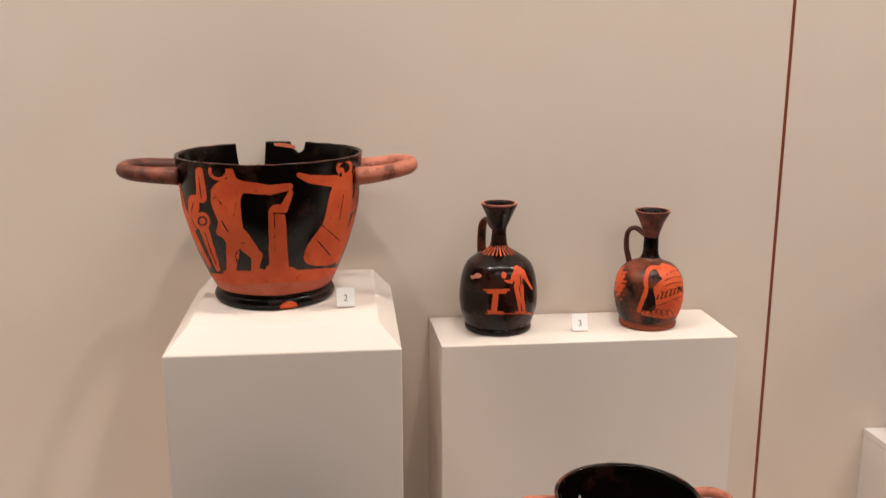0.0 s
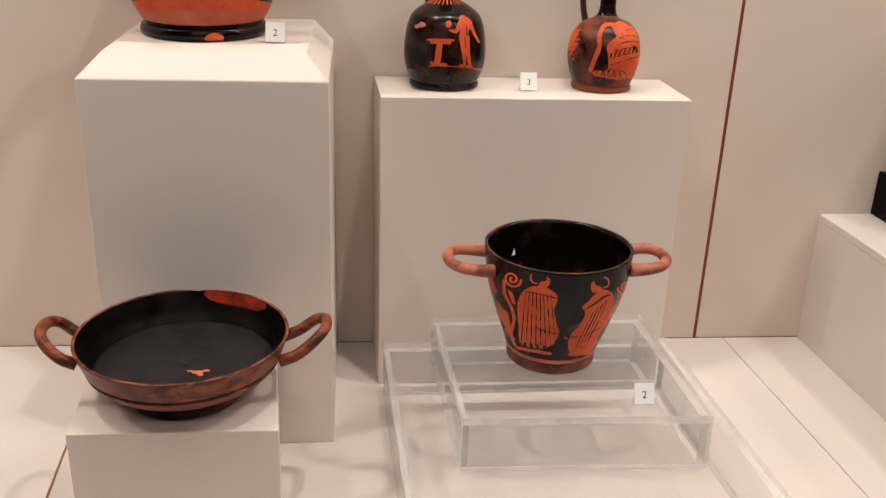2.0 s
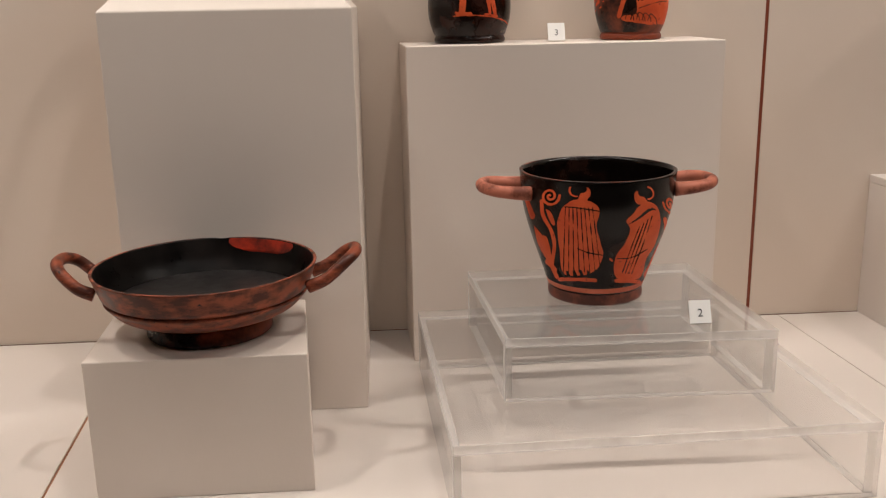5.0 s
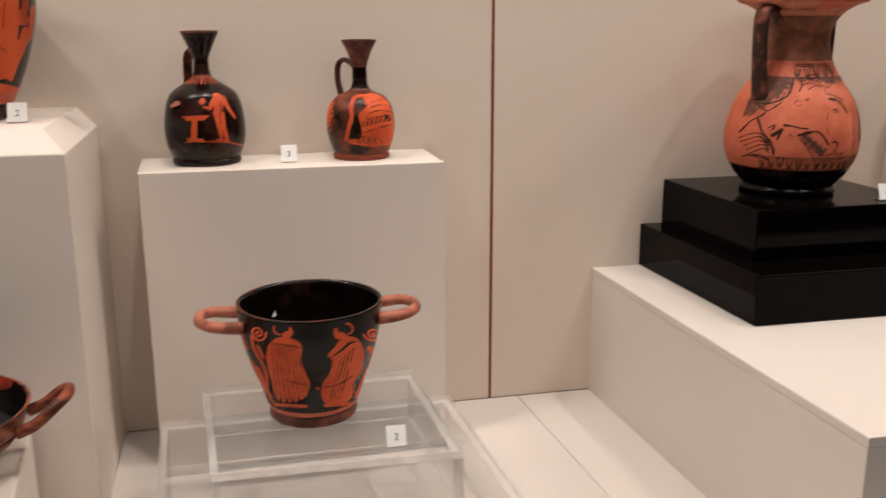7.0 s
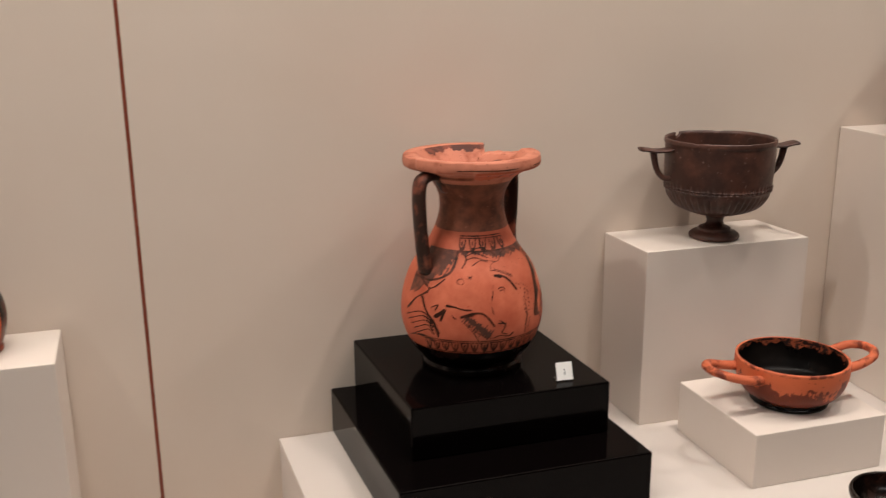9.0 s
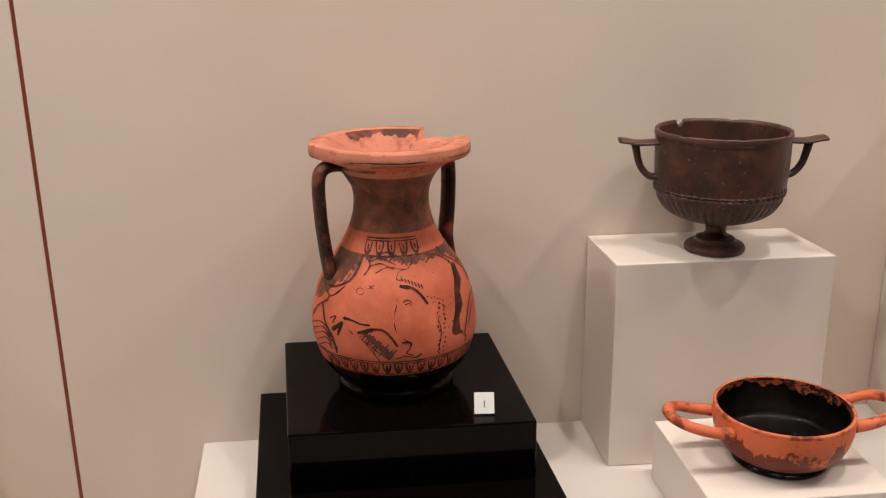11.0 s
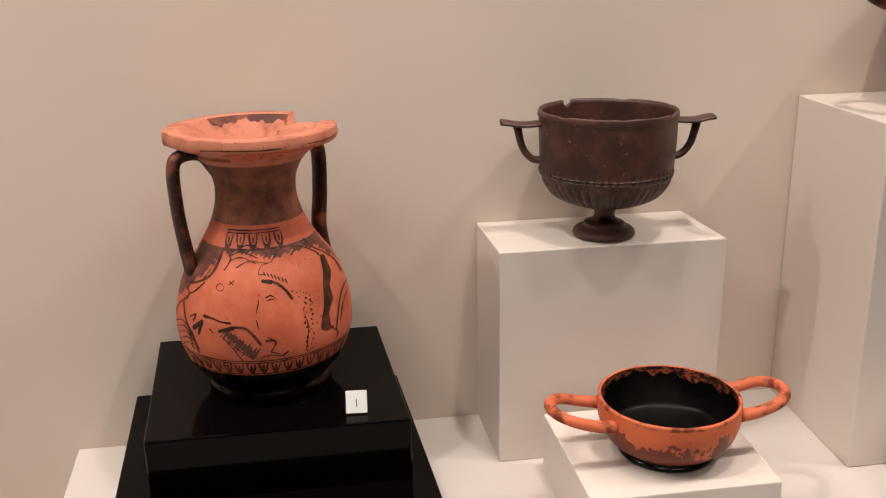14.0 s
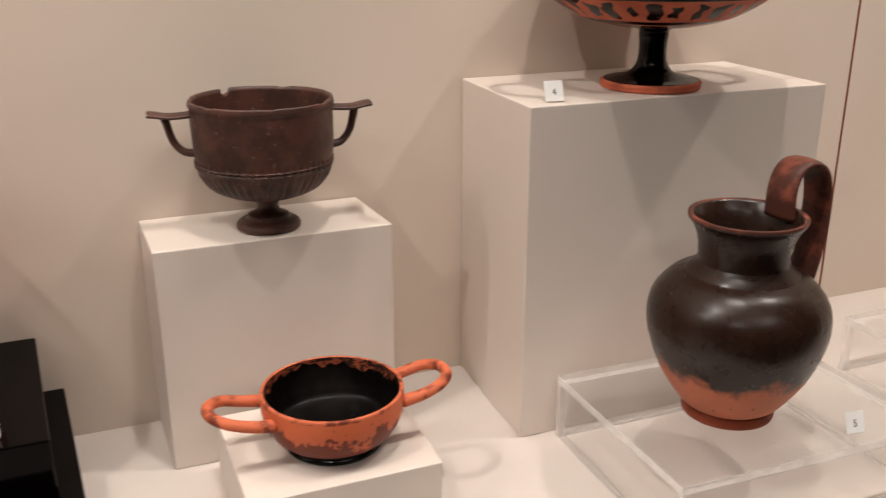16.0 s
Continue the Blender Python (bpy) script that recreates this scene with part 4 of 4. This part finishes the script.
def pelike_lines(X, Z, A, H):
    x, y = X / 0.000292 + 380, 929 - Z / 0.0003136
    rng = random.Random(11)

    def stroke(r, *points):
        return chain(x, y, points, r)
    hair = join(stroke(2.2, (270, 475), (300, 484), (340, 470), (385, 490), (408, 520)), stroke(1.8, (284, 500), (320, 490), (370, 515)), stroke(1.8, (280, 516), (318, 508), (360, 530)),
                stroke(2.2, (262, 545), (284, 512), (274, 480)), stroke(1.8, (300, 540), (340, 522), (392, 532)))
    cloak = join(stroke(4.2, (112, 532), (150, 578), (212, 562), (248, 512), (262, 476)), stroke(2.4, (132, 572), (148, 612), (195, 582)), stroke(2.0, (104, 642), (142, 616), (132, 590)),
                 stroke(2.2, (80, 682), (105, 642), (137, 626)), *[stroke(2.0, (80 + 5 * k, 700 + 21 * k), (112 + 4 * k, 702 + 19 * k), (140 + k, 742 + 15 * k)) for k in range(5)],
                 stroke(2.6, (120, 640), (124, 700), (146, 760), (158, 816)), stroke(2.0, (140, 690), (160, 684), (150, 704)), *[stroke(1.7, (96 + 9 * k, 786 + 8 * k), (118 + 8 * k, 800 + 7 * k), (140 + 6 * k, 826 + 5 * k)) for k in range(3)])
    blots = join(rod(x, y, 152, 728, 178, 708, 8, 5), rod(x, y, 176, 712, 164, 752, 6, 3), rod(x, y, 146, 764, 156, 802, 3, 5), stroke(3.0, (186, 692), (216, 703), (240, 716), (268, 722)), rod(x, y, 188, 692, 214, 702, 5, 3),
                 stroke(4.2, (232, 746), (270, 738), (310, 742), (338, 772), (356, 802)), rod(x, y, 232, 748, 272, 740, 4, 7), stroke(2.2, (200, 735), (212, 752)), stroke(1.4, (240, 770), (268, 808), (298, 858)), stroke(1.4, (256, 782), (290, 820), (330, 852)),
                 stroke(2.4, (374, 792), (404, 796), (398, 818), (388, 832), (412, 842)), stroke(2.2, (352, 852), (384, 844), (420, 850), (440, 838)))
    face = join(stroke(1.6, (410, 530), (378, 540), (368, 566), (386, 568)), stroke(1.8, (410, 530), (440, 490), (500, 486), (558, 510), (590, 548)), *[rod(x, y, 384 + 11 * k, 560 + 5 * k, 388 + 11 * k, 572 + 5 * k, 2.2) for k in range(7)],
                stroke(4.4, (380, 590), (404, 592), (428, 606), (450, 630), (466, 656)), rod(x, y, 380, 590, 404, 598, 6, 5), stroke(1.8, (384, 646), (400, 640), (416, 652)), stroke(1.4, (390, 656), (404, 652), (414, 662)),
                stroke(1.1, (366, 610), (360, 660), (352, 690), (350, 722), (362, 764), (398, 792)), hoop(x, y, 245, 600, 12, 1.5), rod(x, y, 272, 594, 290, 582, 1.5), rod(x, y, 276, 582, 286, 594, 1.5), stroke(1.2, (496, 690), (512, 760), (500, 840)))
    dots = join(*[rod(x, y, u, v, u + rng.uniform(-3, 4), v + rng.uniform(2, 6), rng.uniform(1.5, 2.6)) for u, v in [(506 + 18 * (k % 2) + rng.uniform(-5, 5), 640 + 8.4 * k) for k in range(25)]],
                *[oval(x, y, 470 + 9 * k + rng.uniform(-4, 4), 632 + 4 * k + rng.uniform(-14, 18), 2.2, 2.6) for k in range(9)], *[oval(x, y, 430 + 22 * k, 560 - 6 * k + rng.uniform(-8, 8), 2.0, 2.2) for k in range(7)], *[oval(x, y, 548 + rng.uniform(-8, 14), 640 + 22 * k, 2.0, 2.6) for k in range(8)])
    band = join(rod(x, y, 580, 528, 590, 580, 9, 15), rod(x, y, 590, 580, 582, 625, 15, 12), rod(x, y, 582, 625, 586, 670, 12, 16), rod(x, y, 586, 670, 573, 722, 15, 10), rod(x, y, 573, 722, 570, 764, 11, 17), rod(x, y, 560, 774, 592, 770, 5))
    edge = join(stroke(2.6, (662, 612), (630, 664), (606, 776)), stroke(2.0, (668, 636), (640, 684), (622, 752)), stroke(2.4, (520, 462), (548, 492), (584, 512), (622, 540), (646, 584)), stroke(2.0, (596, 776), (612, 790), (606, 808)))
    pictures = join(hair, cloak, blots, face, dots, band, edge) * 0.00030
    low, high = ((A * 23 / math.pi) % 1 - 0.5) * 0.0112, ((A * 13 / math.pi) % 1 - 0.5) * 0.0111
    frieze = join(np.abs(H - 0.0405) - 0.0007, np.abs(H - 0.0535) - 0.0005, np.abs(H - 0.0557) - 0.0006, np.maximum(np.abs(oval(low, H, 0, 0.0525, 0.0036, 0.0095)) - 0.0007, H - 0.0525), np.maximum(np.abs(low) - 0.0009, np.abs(H - 0.0482) - 0.0028))
    frieze = np.maximum(frieze, np.abs(A - 0.02) * 0.05 - 0.056)
    collar = join(np.abs(H - 0.1715) - 0.0006, np.abs(H - 0.1690) - 0.0005, np.maximum(np.abs(oval(high, H, 0, 0.1680, 0.0034, 0.0110)) - 0.0007, H - 0.1680), np.maximum(np.abs(high) - 0.0008, np.abs(H - 0.1630) - 0.0025), np.abs(H - 0.1550) - 0.0006)
    collar = np.maximum(collar, (np.abs(A + 0.12) - 0.56) * 0.04)
    return join(pictures - 0.00002, frieze, collar)


def pelike_smoke(X, Z, A, H):
    x, y = X / 0.000417 + 459, 665 - Z / 0.000448
    shoulder = join(rod(x, y, 420, 345, 480, 362, 11, 9), rod(x, y, 480, 362, 580, 338, 11, 16), rod(x, y, 266, 425, 345, 345, 16, 27), rod(x, y, 320, 392, 366, 345, 16, 12), rod(x, y, 366, 345, 420, 345, 8, 10), rod(x, y, 580, 335, 622, 372, 11, 6))
    return (shoulder + 5 * np.sin(x * 0.21 + 1) * np.sin(y * 0.24) + 4 * np.sin(x * 0.53 + y * 0.41) - 3) * 0.00043


def pelike_patch(X, Z, A, H):
    x, y = X / 0.000417 + 459, 665 - Z / 0.000448
    return (rod(x, y, 372, 548, 424, 598, 9, 13) + 6 * np.sin(x * 0.23 + 1) * np.sin(y * 0.19) + 4 * np.sin(x * 0.61 + y * 0.47)) * 0.00043


def kylix_band(X, Z, A, H):
    step = (A * 15 / math.pi) % 1
    tongue = (np.abs(step - 0.5) - 0.25 - 0.13 * np.sin(A * 11.0) + 0.08 * np.sin(A * 23.0 + H * 500)) * 0.010
    return np.maximum(tongue, np.abs(H - 0.0900) - 0.0075 - 0.002 * np.sin(A * 17))


def flaked_rim(X, Z, A, H):
    return 0.0505 + 0.0030 * np.sin(A * 3 + 1) + 0.0025 * np.sin(A * 11) + 0.0015 * np.sin(A * 29 + 2) - H


def kylix_red_patch(X, Z, A, H):
    return oval(A * 0.09, H, 0.002, 0.0600, 0.036, 0.0105)


skin("figure_scene", SKYPHOS_A, SKYPHOS_A_LINE, skyphos_scene, FIGURE, -85.5, 84, 0.030, 0.162, (0.301, 1.066), "orange-red painted figures")
skin("figure_scene", LEKYTHOS_A, LEKYTHOS_A_LINE, lekythos_scene, FIGURE, -99.3, 80, 0.012, 0.110, (0.369, 1.13), "small orange painted figure and basin")
skin("painted_bird", LEKYTHOS_B, LEKYTHOS_B_LINE, bird_scene, FIGURE, -108.8, 84, 0.012, 0.086, (0.369, 1.13), "orange painted bird")
skin("figure_scene", SKYPHOS_B, SKYPHOS_B_LINE, robed_scene, FIGURE, -102.5, 84, 0.014, 0.124, (0.422, 0.915), "two orange painted robed figures and scrolls")
skin("outline_scene", PELIKE_A, PELIKE_A_LINE, pelike_lines, LINEWORK, -86.8, 84, 0.032, 0.176, (0.423, 0.90), "black painted outlines", lift=0.00040)
skin("smoke_stain", PELIKE_A, PELIKE_A_LINE, pelike_smoke, SMOKE, -86.8, 84, 0.034, 0.156, (0.423, 0.90), "smoky brown stain")
skin("smoke_stain", PELIKE_A, PELIKE_A_LINE, pelike_patch, SMOKE, -86.8, 84, 0.034, 0.120, (0.423, 0.90), "smoky brown stain")
skin("clay_chip", SKYPHOS_A, SKYPHOS_A_LINE, lambda X, Z, A, H: oval(A * 0.068, H, 0.014, 0.004, 0.010, 0.0055), FIGURE, -85.5, 30, 0.0005, 0.0105, None, "bare clay chip on the foot")
skin("clay_chip", SKYPHOS_A, ((0.0972, 0.1400), (0.0985, 0.1500), (0.1005, 0.1665)), lambda X, Z, A, H: np.maximum(rod(A * 0.10, H, -0.010, 0.1600, 0.012, 0.1640, 0.0022, 0.0030), H - 0.1650), CLAY, 83, 14, 0.1420, 0.1655, None, "bare clay chip on the inner rim", within=True)
skin("pale_scrape", LEKYTHOS_A, LEKYTHOS_A_LINE, lambda X, Z, A, H: join(oval(A * 0.046, H, -0.0275, 0.0765, 0.0058, 0.0030), oval(A * 0.046, H, -0.0350, 0.0735, 0.0045, 0.0022)), PALE, -99.3, 70, 0.066, 0.084, None, "pale scraped patch on the shoulder")
skin("white_triangle", SKYPHOS_B, ((0.0697, 0.0880), (0.0712, 0.0980), (0.0726, 0.1100)), lambda X, Z, A, H: np.maximum(rod(A * 0.071, H, 0.0010, 0.0900, -0.0004, 0.0985, 0.0036, 0.0004), 0.0890 - H), CARD, 120, 6, 0.0880, 0.1040, None, "small white triangle inside the bowl", within=True, da=0.3, dz=0.0004)
LIP_LINE = ((0.0530, 0.2360), (0.0672, 0.2450), (0.0784, 0.2486), (0.0814, 0.2506), (0.0822, 0.2557))
skin("lip_band", PELIKE_A, LIP_LINE, lambda X, Z, A, H: np.maximum(np.maximum(0.2405 + 0.0012 * np.sin(A * 9) + 0.0006 * np.sin(A * 37) - H, H - 0.2515), (-A - 0.33) * 0.05), CLAY, -86.8, 80, 0.2380, 0.2530, None, "orange band under the lip")
skin("lip_ticks", PELIKE_A, LIP_LINE, lambda X, Z, A, H: np.maximum(np.maximum((np.abs((A * 11 / math.pi + 0.2 * np.sin(A * 5)) % 1 - 0.5) - 0.05) * 0.02, np.abs(H - 0.2465) - 0.0026 - 0.0012 * np.sin(A * 19)), (-A - 0.28) * 0.05), LINEWORK, -86.8, 78, 0.2420, 0.2520, None, "short black ticks under the lip", lift=0.0005, da=0.35)
skin("rim_stain", PELIKE_A, ((0.0546, 0.2511), (0.0600, 0.2568), (0.0668, 0.2624)), lambda X, Z, A, H: 0.2560 + 0.0016 * np.sin(A * 8 + 1) + 0.0012 * np.sin(A * 21) + 0.0008 * np.sin(A * 47) - H, HANDLE_DARK, 95, 38, 0.2515, 0.2618, None, "brown stain inside the rim", within=True)
skin("lip_line", PELIKE_A, ((0.0814, 0.2506), (0.0822, 0.2557), (0.0810, 0.2615)), lambda X, Z, A, H: np.maximum(np.abs(H - 0.2540 - 0.0004 * np.sin(A * 7)) - 0.0006, np.sin(A * 5.0 + 0.8) * 0.002 - 0.0014), LINEWORK, -68, 52, 0.2510, 0.2600, None, "thin dark line on the lip")
skin("tongue_band", KYLIX_B, KYLIX_B_LINE, kylix_band, GLAZE, -131, 110, 0.0795, 0.1010, None, "black painted tongues")
skin("flaked_rim", CUP_A, ((0.0605, 0.0270), (0.0655, 0.0450), (0.0655, 0.0590)), flaked_rim, ceramic("flaked_rim_clay", (0.42, 0.10, 0.045), (0.03, 0.016, 0.013), 0.50, 0.04, 130, 0.5, 0.4, stretch=(1, 1, 1.6)), 90, 179.5, 0.040, 0.0585, None, "bare clay rim with flaked black glaze", within=True, da=1.0)
skin("red_patch", KYLIX_A, ((0.0950, 0.0520), (0.0970, 0.0580), (0.0990, 0.0640)), kylix_red_patch, ceramic("bright_red_slip", (0.45, 0.035, 0.014), (0.06, 0.012, 0.008), 0.54, 0.14, 34, 0.35, 0.45), 62, 30, 0.0500, 0.0632, None, "bright red misfired patch", within=True)

def flaked_spot():
    """Orange flakes lost from the floor of the wide cup."""
    bm = bmesh.new()
    rng = random.Random(5)
    for cx, cy, r in ((0.0, 0.0, 0.0055), (0.008, 0.003, 0.004), (-0.007, 0.003, 0.0035), (0.004, -0.005, 0.0035)):
        ring = [bm.verts.new((0.016 + cx + r * (0.6 + 0.6 * rng.random()) * math.cos(a), -0.026 + cy + 0.7 * r * (0.6 + 0.6 * rng.random()) * math.sin(a), 0.0340 + cx * 0.01)) for a in np.linspace(0, 2 * math.pi, 13)[:-1]]
        bm.faces.new(ring)
    return bm


tagged(part("flaked_spot", flaked_spot(), CLAY, KYLIX_A, "orange flaked spot in the bowl"), kind="stuff")

# ---- number cards ----


def number_card(x, y, z, digit, turn=0.0, lean=22.0, size=0.0200):
    ob = thing("number_card", (x, y, z), "white number card reading %s on a small clear easel" % digit, "label", "number cards", turn)
    easel = part("easel", block(-size / 2, size / 2, 0.0, 0.0012, 0.0004, size * 1.12), ACRYLIC, ob)
    easel.matrix_basis = pose(0, 0, 0, -lean)
    part("foot", block(-size / 2, size / 2, 0.0015, 0.014, 0.0002, 0.0012), ACRYLIC, ob)
    card = part("card", block(-size / 2, size / 2, -0.0009, -0.0002, 0.0012, size * 1.12), CARD, ob)
    card.matrix_basis = pose(0, 0, 0, -lean)
    curve = bpy.data.curves.new("digit", "FONT")
    curve.body, curve.size, curve.align_x, curve.align_y = digit, size * 0.52, "CENTER", "CENTER"
    temp = bpy.data.objects.new("digit", curve)
    mesh = bpy.data.meshes.new_from_object(temp)
    bpy.data.objects.remove(temp)
    mesh.materials.clear()
    mesh.materials.append(INK)
    text = new("digit", mesh)
    text.parent = card
    text.matrix_basis = pose(0, -0.0011, size * 0.52, 90)
    return ob


number_card(0.2285, 1.058, A_TOP + 0.0003, "2")
number_card(0.5195, 1.150, B_TOP + 0.0003, "3")
number_card(0.597, 0.834, E1_TOP + 0.0003, "2")
number_card(1.274, 1.014, M_TOP + 0.0003, "1", -4)
number_card(1.838, 1.050, H_TOP + 0.0003, "4", -8)
number_card(2.055, 0.806, I_TOP + 0.0003, "5", -8)
